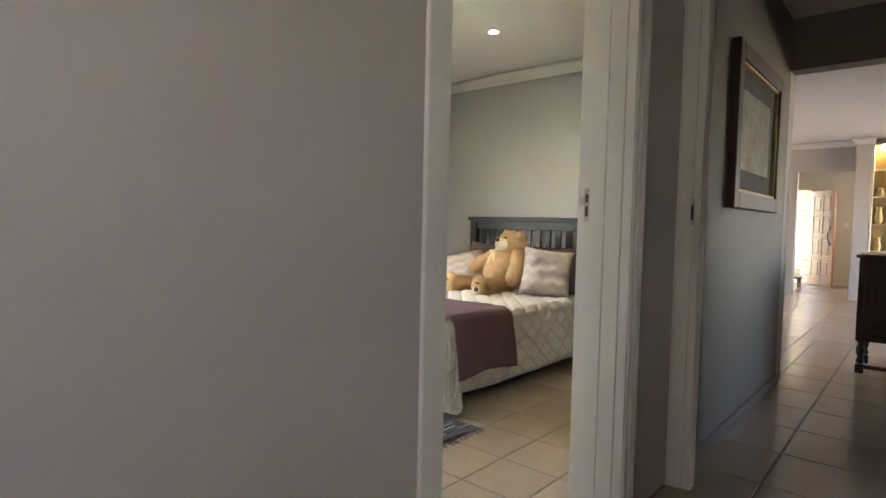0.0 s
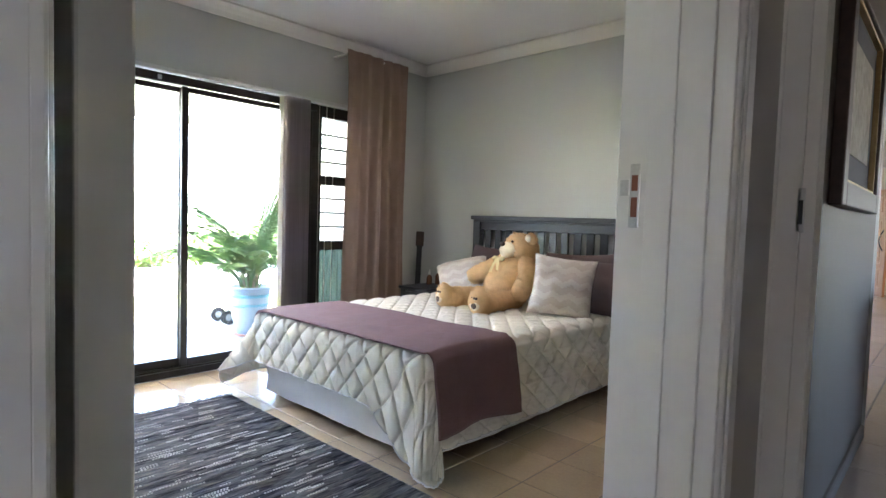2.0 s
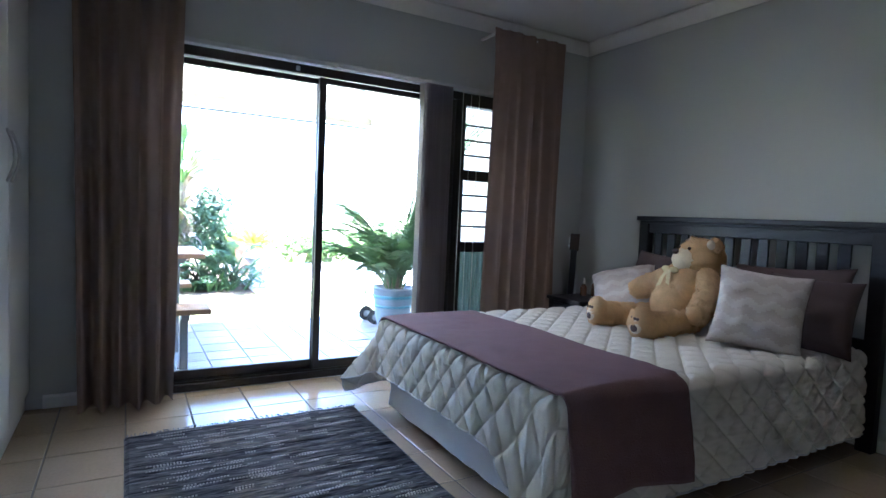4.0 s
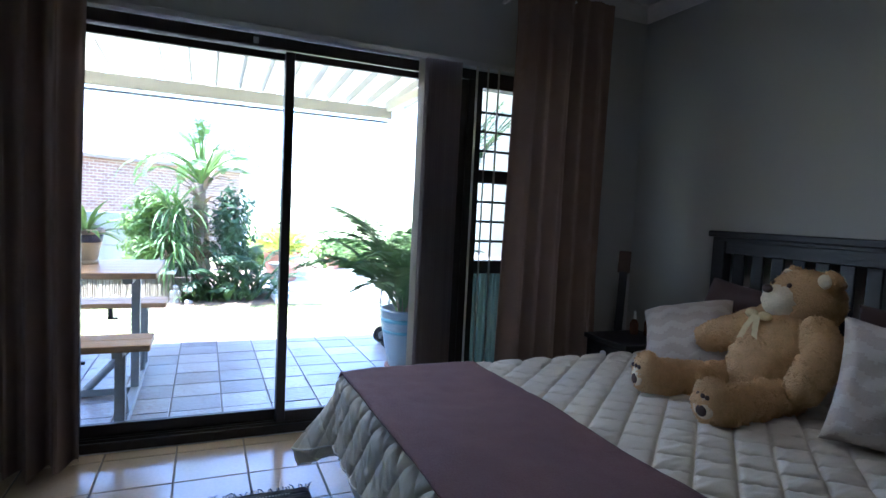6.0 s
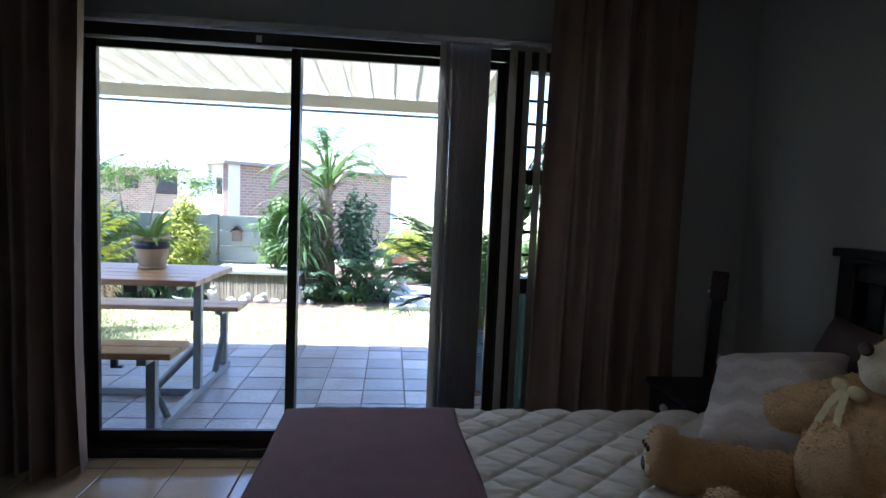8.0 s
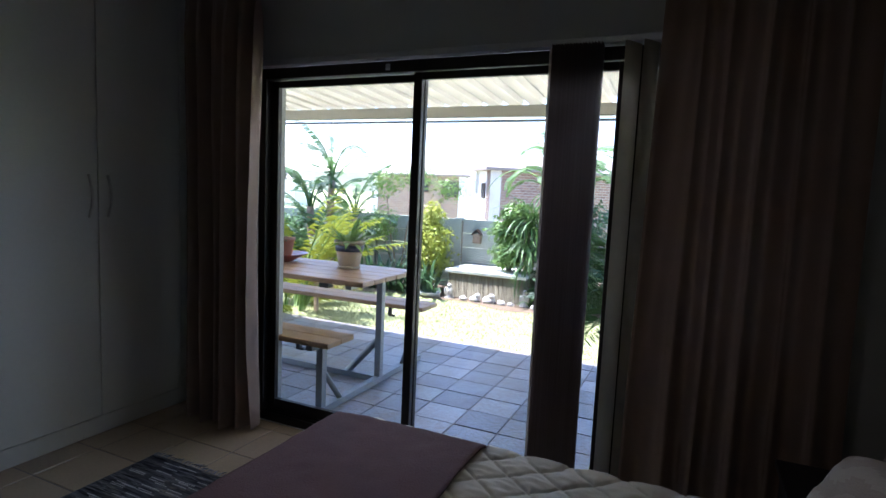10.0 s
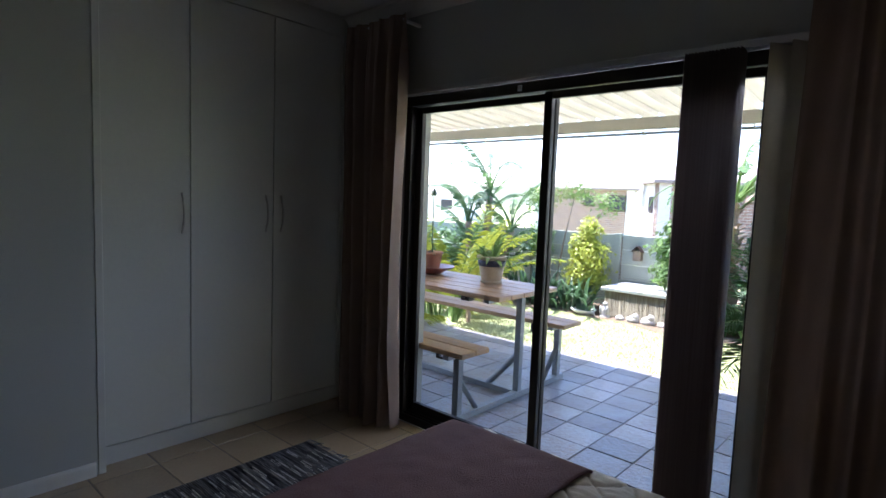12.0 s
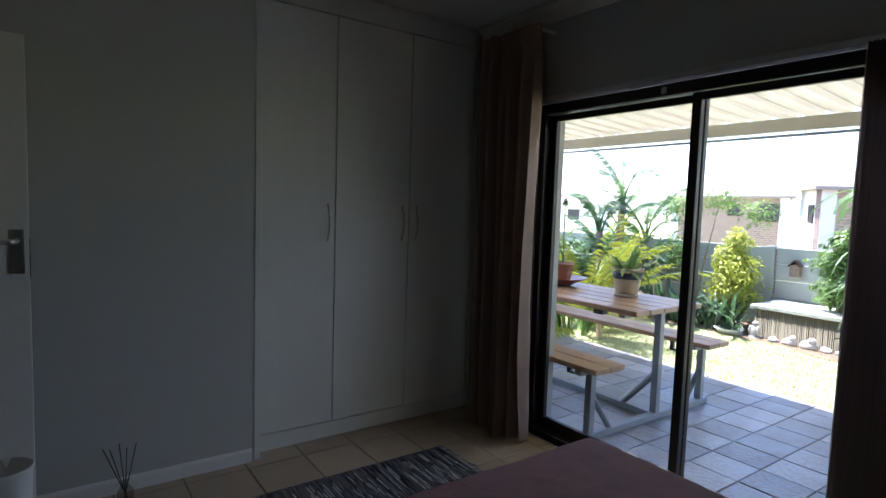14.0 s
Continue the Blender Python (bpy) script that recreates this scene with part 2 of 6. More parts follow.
M = dict(
    wall=material("sage grey wall paint", (0.47, 0.475, 0.45), 0.75, vary=0.03, scale=1.5, fine=220, bump=0.05),
    hall=material("warm grey hall paint", (0.46, 0.43, 0.40), 0.7, vary=0.03, scale=1.2, fine=220, bump=0.05),
    # Taupe made darker than the hall paint: the far passage's shade is in it.
    hall_shaded=material("taupe hall paint darkened for shade", (0.18, 0.152, 0.125), 0.6, vary=0.04, scale=1.5, fine=200, bump=0.05),
    cream=material("cream wall paint", (0.62, 0.57, 0.46), 0.7, vary=0.03, scale=1.5, fine=200, bump=0.05),
    ceiling=material("white ceiling paint", (0.74, 0.73, 0.71), 0.85, vary=0.02, scale=2, fine=250, bump=0.05),
    white=material("white gloss paint", (0.72, 0.70, 0.66), 0.38, vary=0.035, scale=3, fine=40, bump=0.03),
    cupboard=material("off-white melamine board", (0.66, 0.66, 0.62), 0.42, vary=0.03, scale=2, fine=50, bump=0.02),
    tile=material("cream ceramic floor tile", (0.42, 0.325, 0.225), 0.17, vary=0.10, scale=5, fine=70, bump=0.02, piece=0.07, spec=0.85),
    tile_hall=material("beige ceramic hall tile", (0.42, 0.34, 0.26), 0.18, vary=0.08, scale=4, fine=70, bump=0.02, piece=0.05),
    grout=material("grey tile grout", (0.16, 0.14, 0.12), 0.9, vary=0.2, scale=20, fine=150),
    slate=material("blue-grey slate paving", (0.31, 0.325, 0.36), 0.30, vary=0.35, scale=4.5, fine=38, bump=0.5, piece=0.32, other=(0.24, 0.20, 0.17), sharp=0.08),
    frame=material("dark bronze aluminium", (0.035, 0.028, 0.024), 0.4, 0.5, vary=0.1, scale=10, fine=100, bump=0.02),
    alu=material("pale aluminium rail", (0.55, 0.55, 0.55), 0.35, 0.8, vary=0.05, bump=0.02),
    steel=material("brushed steel", (0.55, 0.54, 0.52), 0.32, 1.0, vary=0.1, scale=30, fine=200, bump=0.05),
    curtain=material("brown woven curtain cloth", (0.26, 0.178, 0.138), 0.85, vary=0.12, scale=9, fine=320, bump=0.25, leaf=0.08),
    slat=material("brown striped blind fabric", (0.33, 0.265, 0.25), 0.8, vary=0.25, scale=40, fine=260, bump=0.1, stretch=(1, 1, 0.02)),
    slat_pale=material("cream blind fabric", (0.55, 0.50, 0.42), 0.8, vary=0.08, scale=20, fine=260, bump=0.1, leaf=True),
    blackwood=material("black stained wood", (0.014, 0.013, 0.016), 0.42, vary=0.5, scale=6, fine=60, bump=0.3, stretch=(0.2, 1, 1)),
    quilt=material("cream quilted cotton", (0.66, 0.615, 0.525), 0.85, vary=0.04, scale=5, fine=260, bump=0.15),
    valance=material("pale grey bed base cloth", (0.60, 0.59, 0.58), 0.85, vary=0.07, scale=9, fine=200, bump=0.15),
    throw=material("mauve brown fleece", (0.155, 0.085, 0.085), 0.95, vary=0.16, scale=8, fine=180, bump=0.5),
    brown=material("dark brown pillow cloth", (0.085, 0.055, 0.05), 0.8, vary=0.12, scale=8, fine=220, bump=0.15),
    fur=material("honey plush fur", (0.64, 0.41, 0.20), 0.95, vary=0.14, scale=24, fine=170, bump=1.0),
    muzzle=material("cream plush", (0.74, 0.63, 0.44), 0.95, vary=0.1, scale=22, fine=120, bump=0.6),
    nose=material("dark brown stitching", (0.06, 0.03, 0.02), 0.6),
    rug=rag_material("grey woven rag strips"),
    rug_dash=material("white rag thread", (0.6, 0.6, 0.6), 0.8),
    gold=material("dull gold frame", (0.42, 0.30, 0.13), 0.4, 0.5, vary=0.2, scale=20, fine=100),
    mount=material("dark blue-grey picture mount", (0.05, 0.05, 0.06), 0.8),
    sketch=material("grey charcoal drawing paper", (0.34, 0.31, 0.27), 0.9, vary=0.35, scale=7, fine=30, bump=0.02),
    darkwood=material("dark stained wood", (0.045, 0.022, 0.014), 0.4, vary=0.3, scale=5, fine=60, bump=0.1),
    doorwood=material("orange meranti door", (0.42, 0.19, 0.085), 0.38, vary=0.2, scale=5, fine=50, bump=0.1, stretch=(2, 2, 0.25)),
    tablewood=material("varnished pine plank", (0.44, 0.27, 0.16), 0.4, vary=0.25, scale=5, fine=60, bump=0.15, stretch=(2.5, 0.2, 1)),
    benchwood=material("weathered pine plank", (0.40, 0.25, 0.13), 0.5, vary=0.3, scale=5, fine=60, bump=0.2, stretch=(2.5, 0.2, 1)),
    greysteel=material("grey painted steel tube", (0.27, 0.29, 0.30), 0.45, 0.2, vary=0.15, scale=12, fine=80, bump=0.05),
    sheet=material("cream painted roof sheet", (0.54, 0.52, 0.43), 0.55, vary=0.06, scale=2, fine=60, bump=0.03),
    lawn=material("mown lawn", (0.31, 0.34, 0.16), 0.9, vary=0.12, scale=3, fine=70, bump=0.8),
    soil=material("dry garden soil", (0.16, 0.11, 0.075), 0.95, vary=0.3, scale=6, fine=60, bump=0.8),
    precast=material("grey-green concrete wall panel", (0.36, 0.39, 0.34), 0.85, vary=0.12, scale=3, fine=50, bump=0.2, piece=0.05),
    reed=material("dry reed cane", (0.20, 0.18, 0.12), 0.85, vary=0.35, scale=14, fine=70, bump=0.1, stretch=(1, 1, 0.2), piece=0.2),
    slab=material("pale coping slab", (0.58, 0.58, 0.55), 0.7, vary=0.12, scale=6, fine=60, bump=0.2),
    stone=material("white garden stone", (0.44, 0.42, 0.39), 0.7, vary=0.2, scale=16, fine=80, bump=0.4),
    terracotta=material("dusty terracotta", (0.42, 0.21, 0.14), 0.75, vary=0.15, scale=9, fine=80, bump=0.15),
    redbowl=material("dark red glazed bowl", (0.22, 0.06, 0.045), 0.35, vary=0.15, scale=9),
    clay=material("buff clay pot", (0.55, 0.45, 0.33), 0.6, vary=0.12, scale=9, fine=80, bump=0.1),
    navy=material("navy pot band", (0.05, 0.055, 0.11), 0.5, vary=0.25, scale=30),
    bluepot=material("pale blue glazed pot", (0.24, 0.32, 0.39), 0.35, vary=0.14, scale=6, fine=50),
    bluepot_band=material("turquoise glaze band", (0.10, 0.30, 0.40), 0.35, vary=0.15, scale=6),
    leaf_dark=material("dark green leaf", (0.06, 0.12, 0.055), 0.5, vary=0.4, scale=5, fine=30, bump=0.05, leaf=True),
    leaf_mid=material("mid green leaf", (0.10, 0.19, 0.06), 0.5, vary=0.4, scale=5, fine=30, bump=0.05, leaf=True),
    leaf_light=material("light green leaf", (0.17, 0.28, 0.07), 0.55, vary=0.35, scale=5, fine=30, bump=0.05, leaf=True),
    grass=material("sun-bleached grass blade", (0.33, 0.36, 0.16), 0.7, vary=0.3, scale=4, fine=40, bump=0.05, leaf=True),
    leaf_yellow=material("yellow-green leaf", (0.38, 0.42, 0.05), 0.55, vary=0.3, scale=5, fine=30, bump=0.05, leaf=True),
    leaf_dry=material("dry straw leaf", (0.42, 0.33, 0.21), 0.8, vary=0.3, scale=8, fine=40, leaf=True),
    bark=material("fibrous grey-brown stem", (0.25, 0.19, 0.14), 0.9, vary=0.35, scale=10, fine=60, bump=0.6),
    brick=material("red-brown face brick", (0.33, 0.20, 0.15), 0.85, vary=0.25, scale=4, fine=25, bump=0.3, piece=0.22),
    brick_tan=material("tan face brick", (0.45, 0.34, 0.23), 0.85, vary=0.2, scale=5, fine=30, bump=0.3, piece=0.2),
    mortar=material("pale mortar", (0.52, 0.48, 0.44), 0.9, vary=0.1, scale=9),
    plaster=material("white house plaster", (0.74, 0.72, 0.70), 0.85, vary=0.05, scale=1, fine=20),
    rooftile=material("grey-brown concrete roof tile", (0.30, 0.26, 0.24), 0.8, vary=0.2, scale=2, fine=20, bump=0.2),
    amber=material("amber glass liquid", (0.12, 0.05, 0.025), 0.2, vary=0.1),
    black=material("black plastic", (0.012, 0.012, 0.012), 0.4),
    pale=material("white plastic", (0.75, 0.74, 0.72), 0.35, vary=0.03),
    cushion=material("cream chenille cushion", (0.50, 0.43, 0.37), 0.9, vary=0.08, scale=10, fine=200, bump=0.3),
    cushion_line=material("pale cushion zigzag", (0.57, 0.51, 0.45), 0.9, vary=0.05, scale=10, fine=200, bump=0.3),
    ribbon=material("pale yellow organza", (0.72, 0.60, 0.32), 0.7, leaf=True),
    curtain_green=material("green-grey net curtain", (0.13, 0.19, 0.16), 0.85, vary=0.25, scale=12, fine=100, stretch=(1, 6, 0.3), leaf=0.25),
    strike=material("rust red lock recess", (0.20, 0.07, 0.04), 0.8),
    hill=material("distant bush hills", (0.13, 0.16, 0.10), 0.95, vary=0.3, scale=0.05, fine=0.5, bump=0.0),
    glass=glass_material("clear window glass"),
    diffuser=glass_material("diffuser glass", (0.8, 0.78, 0.72)),
    lamp=glow_material("downlight lens", (1.0, 0.92, 0.78), 14.0),
    goldlight=glow_material("display cabinet lamp", (1.0, 0.72, 0.32), 8.0),
)


# ---- building helpers ----
ORIGIN = {}


def thing(name, at, label, category, group="", kind=""):
    ob = new(name)
    ob.location = at
    ob.empty_display_size = 0.1
    ORIGIN[ob.name] = Vector(at)
    return tagged(ob, label, category, group, kind)


def part(name, bm, mat, parent=None, label="", smooth=False):
    """One mesh object from a bmesh whose coordinates are the world's."""
    me = bpy.data.meshes.new(name)
    bm.normal_update()
    bm.to_mesh(me)
    bm.free()
    for mt in mat if isinstance(mat, (list, tuple)) else [mat]:
        me.materials.append(mt)
    if smooth:
        for p in me.polygons:
            p.use_smooth = True
    ob = new(name, me)
    if parent:
        ob.parent = parent
        ob.location = -ORIGIN.get(parent.name, Vector())
    if label:
        ob["label"] = label
    return ob


def single(name, bm, mat, label, category="", group="", kind="", smooth=False):
    return tagged(part(name, bm, mat, None, "", smooth), label, category, group, kind)


def box(bm, x0, x1, y0, y1, z0, z1, bevel=0.0, m=None, mat=0):
    v = bmesh.ops.create_cube(bm, size=1)["verts"]
    for p in v:
        p.co = Vector((x0 + (p.co.x + 0.5) * (x1 - x0), y0 + (p.co.y + 0.5) * (y1 - y0), z0 + (p.co.z + 0.5) * (z1 - z0)))
    faces = {f for p in v for f in p.link_faces}
    if bevel:
        es = list({e for p in v for e in p.link_edges})
        r = bmesh.ops.bevel(bm, geom=es, offset=bevel, segments=2, affect="EDGES", profile=0.5, clamp_overlap=True)
        v = list({p for p in r["verts"]} | {p for p in v if p.is_valid})
        faces = {f for p in v for f in p.link_faces}
    for f in faces:
        f.material_index = mat
    if m is not None:
        for p in v:
            p.co = m @ p.co
    return v


def boxed(*a, **k):
    bm = bmesh.new()
    box(bm, *a, **k)
    return bm


def tube(bm, pts, radii, seg=8, caps=True, mat=0):
    """A round bar along points; radii is one number or one for each point."""
    pts = [Vector(p) for p in pts]
    if not isinstance(radii, (list, tuple)):
        radii = [radii] * len(pts)
    rings = []
    up = Vector((0, 0, 1))
    for i, p in enumerate(pts):
        d = (pts[min(i + 1, len(pts) - 1)] - pts[max(i - 1, 0)]).normalized()
        a = d.cross(up if abs(d.z) < 0.95 else Vector((1, 0, 0))).normalized()
        b = d.cross(a)
        rings.append([bm.verts.new(p + radii[i] * (math.cos(2 * math.pi * k / seg) * a + math.sin(2 * math.pi * k / seg) * b)) for k in range(seg)])
    for r0, r1 in zip(rings, rings[1:]):
        for k in range(seg):
            f = bm.faces.new((r0[k], r0[(k + 1) % seg], r1[(k + 1) % seg], r1[k]))
            f.smooth, f.material_index = True, mat
    if caps:
        for r in (rings[0], rings[-1]):
            bm.faces.new(r).material_index = mat
    return rings


def lathe(bm, x, y, z, profile, seg=24, mat=0):
    """A turned shape: (radius, height) pairs from the bottom up."""
    rings = [[bm.verts.new((x + r * math.cos(2 * math.pi * k / seg), y + r * math.sin(2 * math.pi * k / seg), z + h)) for k in range(seg)] for r, h in profile]
    for r0, r1 in zip(rings, rings[1:]):
        for k in range(seg):
            f = bm.faces.new((r0[k], r0[(k + 1) % seg], r1[(k + 1) % seg], r1[k]))
            f.smooth, f.material_index = True, mat
    for r in (rings[0], rings[-1]):
        try:
            bm.faces.new(r).material_index = mat
        except ValueError:
            pass


def blob(bm, c, r, m=None, seg=16, rough=0.0, freq=8.0, mat=0):
    """An ellipsoid with a rough skin."""
    v = bmesh.ops.create_uvsphere(bm, u_segments=seg, v_segments=max(6, seg * 2 // 3), radius=1)["verts"]
    mm = m or Matrix()
    for p in v:
        q = Vector((p.co.x * r[0], p.co.y * r[1], p.co.z * r[2]))
        if rough:
            q += q.normalized() * rough * noise.noise(Vector((p.co.x, p.co.y, p.co.z)) * freq + Vector(c) * 3)
        p.co = Vector(c) + (mm.to_3x3() @ q)
    for f in {f for p in v for f in p.link_faces}:
        f.smooth, f.material_index = True, mat


def wall(name, axis, at, a, z, mat, holes=(), label="", cat="wall"):
    """A wall across x (axis 'x': at = x0, x1; a = y0, y1) or y, with openings (a0, a1, z0, z1) through it."""
    bm = bmesh.new()
    cuts = sorted({a[0], a[1], *(h[i] for h in holes for i in (0, 1))})
    for c0, c1 in zip(cuts, cuts[1:]):
        mid = (c0 + c1) / 2
        zs = [z[0]]
        for h in sorted((h for h in holes if h[0] < mid < h[1]), key=lambda h: h[2]):
            zs += [h[2], h[3]]
        zs.append(z[1])
        for z0, z1 in zip(zs[::2], zs[1::2]):
            if z1 - z0 > 1e-4:
                box(bm, *((*at, c0, c1) if axis == "x" else (c0, c1, *at)), z0, z1)
    return single(name, bm, mat, label, cat, kind="structure")


def strip(name, prof, path, mat, label, cat):
    """A moulding: a profile (out, up) drawn along a straight or bent path of (x, y, out-direction x, y) at the given heights."""
    bm = bmesh.new()
    rows = [[bm.verts.new((x + o * nx, y + o * ny, h)) for o, h in prof] for x, y, nx, ny in path]
    for r0, r1 in zip(rows, rows[1:]):
        for i in range(len(prof)):
            j = (i + 1) % len(prof)
            bm.faces.new((r0[i], r0[j], r1[j], r1[i]))
    for r in (rows[0], rows[-1]):
        bm.faces.new(r)
    bmesh.ops.recalc_face_normals(bm, faces=bm.faces)
    return single(name, bm, mat, label, cat, kind="structure")


CEIL = 2.54
XW, YN, YS = -4.24, 5.0, 1.33      # inner faces: garden wall, headboard wall, cupboard wall
XE, XH = -0.90, -0.74              # bedroom face and passage face of the door wall
PATIO = -0.05

# ---- the house: walls, ceilings, trims ----
DOOR = (1.305, 2.185, 0.0, 2.02)
wall("wall_garden", "x", (XW - 0.22, XW), (1.0, YN + 0.15), (-0.12, CEIL), M["wall"], [(1.80, 4.36, 0.0, 2.0)], "sage grey bedroom wall around the sliding door")
wall("wall_headboard", "y", (YN, YN + 0.15), (XW, XE), (0, CEIL), M["wall"], (), "sage grey bedroom wall behind the bed")
wall("wall_door", "x", (XE, XH), (-1.6, 2.94), (0, CEIL), [M["hall"]], [DOOR, (2.28, 2.88, 0.0, 2.02)], "warm grey passage wall with the bedroom door")
wall("wall_passage", "x", (XE, -0.80), (2.94, 4.99), (0, CEIL), M["hall_shaded"], (), "taupe passage wall with a framed picture, its shade put into the paint")
wall("wall_cupboard", "y", (YS - 0.12, YS), (-2.71, XE), (0, CEIL), M["wall"], (), "sage grey wall beside the built-in cupboard")
wall("wall_recess", "y", (0.58, 0.70), (XW, -2.59), (0, CEIL), M["wall"], (), "plain wall behind the built-in cupboard")
wall("wall_recess_side", "x", (-2.71, -2.59), (0.70, YS - 0.12), (0, CEIL), M["wall"], (), "plain side of the cupboard recess")
wall("wall_recess_end", "x", (XW - 0.22, XW), (0.58, 1.0), (-0.12, CEIL), M["wall"], (), "plain end of the cupboard recess")
bm = boxed(-0.86, -0.82, 2.30, 2.87, 0.01, 2.01, bevel=0.003)
single("door_2", bm, M["hall"], "closed flush grey passage door in a white frame", "door", kind="structure")
# The opening is made up, to let light into the passage.
wall("wall_passage_east", "x", (0.55, 0.70), (-1.6, 5.0), (0, CEIL), M["hall"], [(-1.45, -0.95, 1.2, 2.0)], "passage wall opposite the bedroom with an unseen opening added for light")
wall("wall_passage_end", "y", (-1.75, -1.6), (XE, 0.70), (0, CEIL), M["hall"], (), "plain passage end wall")
# Unseen board, added to keep direct sun out of the passage opening.
single("eaves", boxed(0.702, 1.7, -2.2, 1.2, 2.30, 2.40, bevel=0.005), M["white"], "white board added out of view to block sun at the passage opening", "eaves", kind="structure")
wall("beam_passage", "y", (4.99, 5.15), (-0.80, 4.2), (2.19, CEIL), M["hall_shaded"], (), "taupe beam across the end of the passage, its shade put into the paint", "beam")
wall("wall_passage_jamb", "y", (4.99, 5.15), (XE, -0.80), (0, CEIL), M["hall"], (), "pale end of the passage wall")
wall("wall_living_south", "y", (5.0, 5.15), (0.70, 4.2), (0, 2.19), M["hall"], (), "plain living room wall")
wall("wall_living_west", "x", (-2.75, -2.6), (5.15, 14.2), (0, CEIL), M["hall"], (), "grey living room wall")
wall("wall_living_east", "x", (4.05, 4.2), (5.15, 14.2), (0, CEIL), M["hall"], [(8.2, 10.8, 0.9, 2.1)], "living room wall with a wide window opening")
wall("wall_living_north", "y", (11.5, 11.65), (-2.6, 4.05), (0, CEIL), M["hall"], [(-1.74, -0.94, 0.0, 2.07)], "grey wall with an opening to the entrance")
wall("wall_entrance", "y", (14.05, 14.2), (-2.6, 0.2), (0, CEIL), M["cream"], [(-2.55, -1.88, 0.0, 1.92)], "cream entrance wall beside the open front door")
# Opening invented for the entrance lamp.
wall("wall_entrance_east", "x", (0.2, 0.35), (11.65, 14.2), (0, CEIL), M["cream"], [(12.3, 13.4, 0.9, 2.0)], "cream entrance wall with an unseen opening added for light")
single("column", boxed(-0.94, -0.74, 11.28, 11.498, 0, CEIL - 0.02, bevel=0.006), M["hall"], "grey plastered pier beside a lit display niche", "pier", kind="structure")
for nm, a in (("ceiling_bedroom", (XW, XE, 0.58, YN)), ("ceiling_passage", (XE, 0.70, -1.75, 5.0)), ("ceiling_living", (-2.75, 4.2, 5.0, 14.2))):
    single(nm, boxed(*a, CEIL, CEIL + 0.1), M["ceiling"], "white painted plasterboard ceiling", "ceiling", kind="structure")

CORN = [(0, CEIL - 0.002), (0.075, CEIL - 0.002), (0.078, CEIL - 0.016), (0.062, CEIL - 0.022), (0.048, CEIL - 0.034), (0.026, CEIL - 0.062), (0.018, CEIL - 0.078), (0.012, CEIL - 0.092), (0, CEIL - 0.092)]
strip("cornice", CORN, [(XW + 0.001, 0.75, 1, 0), (XW + 0.001, YN - 0.001, 1, -1), (XE - 0.001, YN - 0.001, -1, -1), (XE - 0.001, YS + 0.001, -1, 1), (-2.60, YS + 0.001, 0, 1)], M["white"], "white moulded plaster cornice round the bedroom", "cornice")
strip("cornice_living", CORN, [(-2.59, 11.499, 0, -1), (-0.95, 11.499, 0, -1)], M["white"], "white plaster cornice in the living room", "cornice")
strip("cornice_pier", CORN, [(-0.941, 11.499, -1, 0), (-0.941, 11.279, -1, -1), (-0.70, 11.279, 0, -1)], M["white"], "white plaster cornice round a pier", "cornice")
SKIRT = [(0.001, 0.0), (0.014, 0.0), (0.014, 0.058), (0.010, 0.068), (0.001, 0.070)]
strip("baseboard_headboard", SKIRT, [(XW + 0.02, YN, 0, -1), (XE, YN, 0, -1)], M["white"], "white painted skirting behind the bed", "skirting")
strip("baseboard_cupboard", SKIRT, [(-2.70, YS, 0, 1), (-0.93, YS, 0, 1)], M["white"], "white painted skirting beside the cupboard", "skirting")
strip("baseboard_garden", SKIRT, [(XW, 1.33, 1, 0), (XW, 1.79, 1, 0)], M["white"], "white painted skirting below the curtain", "skirting")
strip("baseboard_passage", SKIRT, [(-0.80, 2.95, 1, 0), (-0.80, 4.985, 1, 0)], M["hall_shaded"], "taupe skirting along the passage, its shade put into the paint", "skirting")


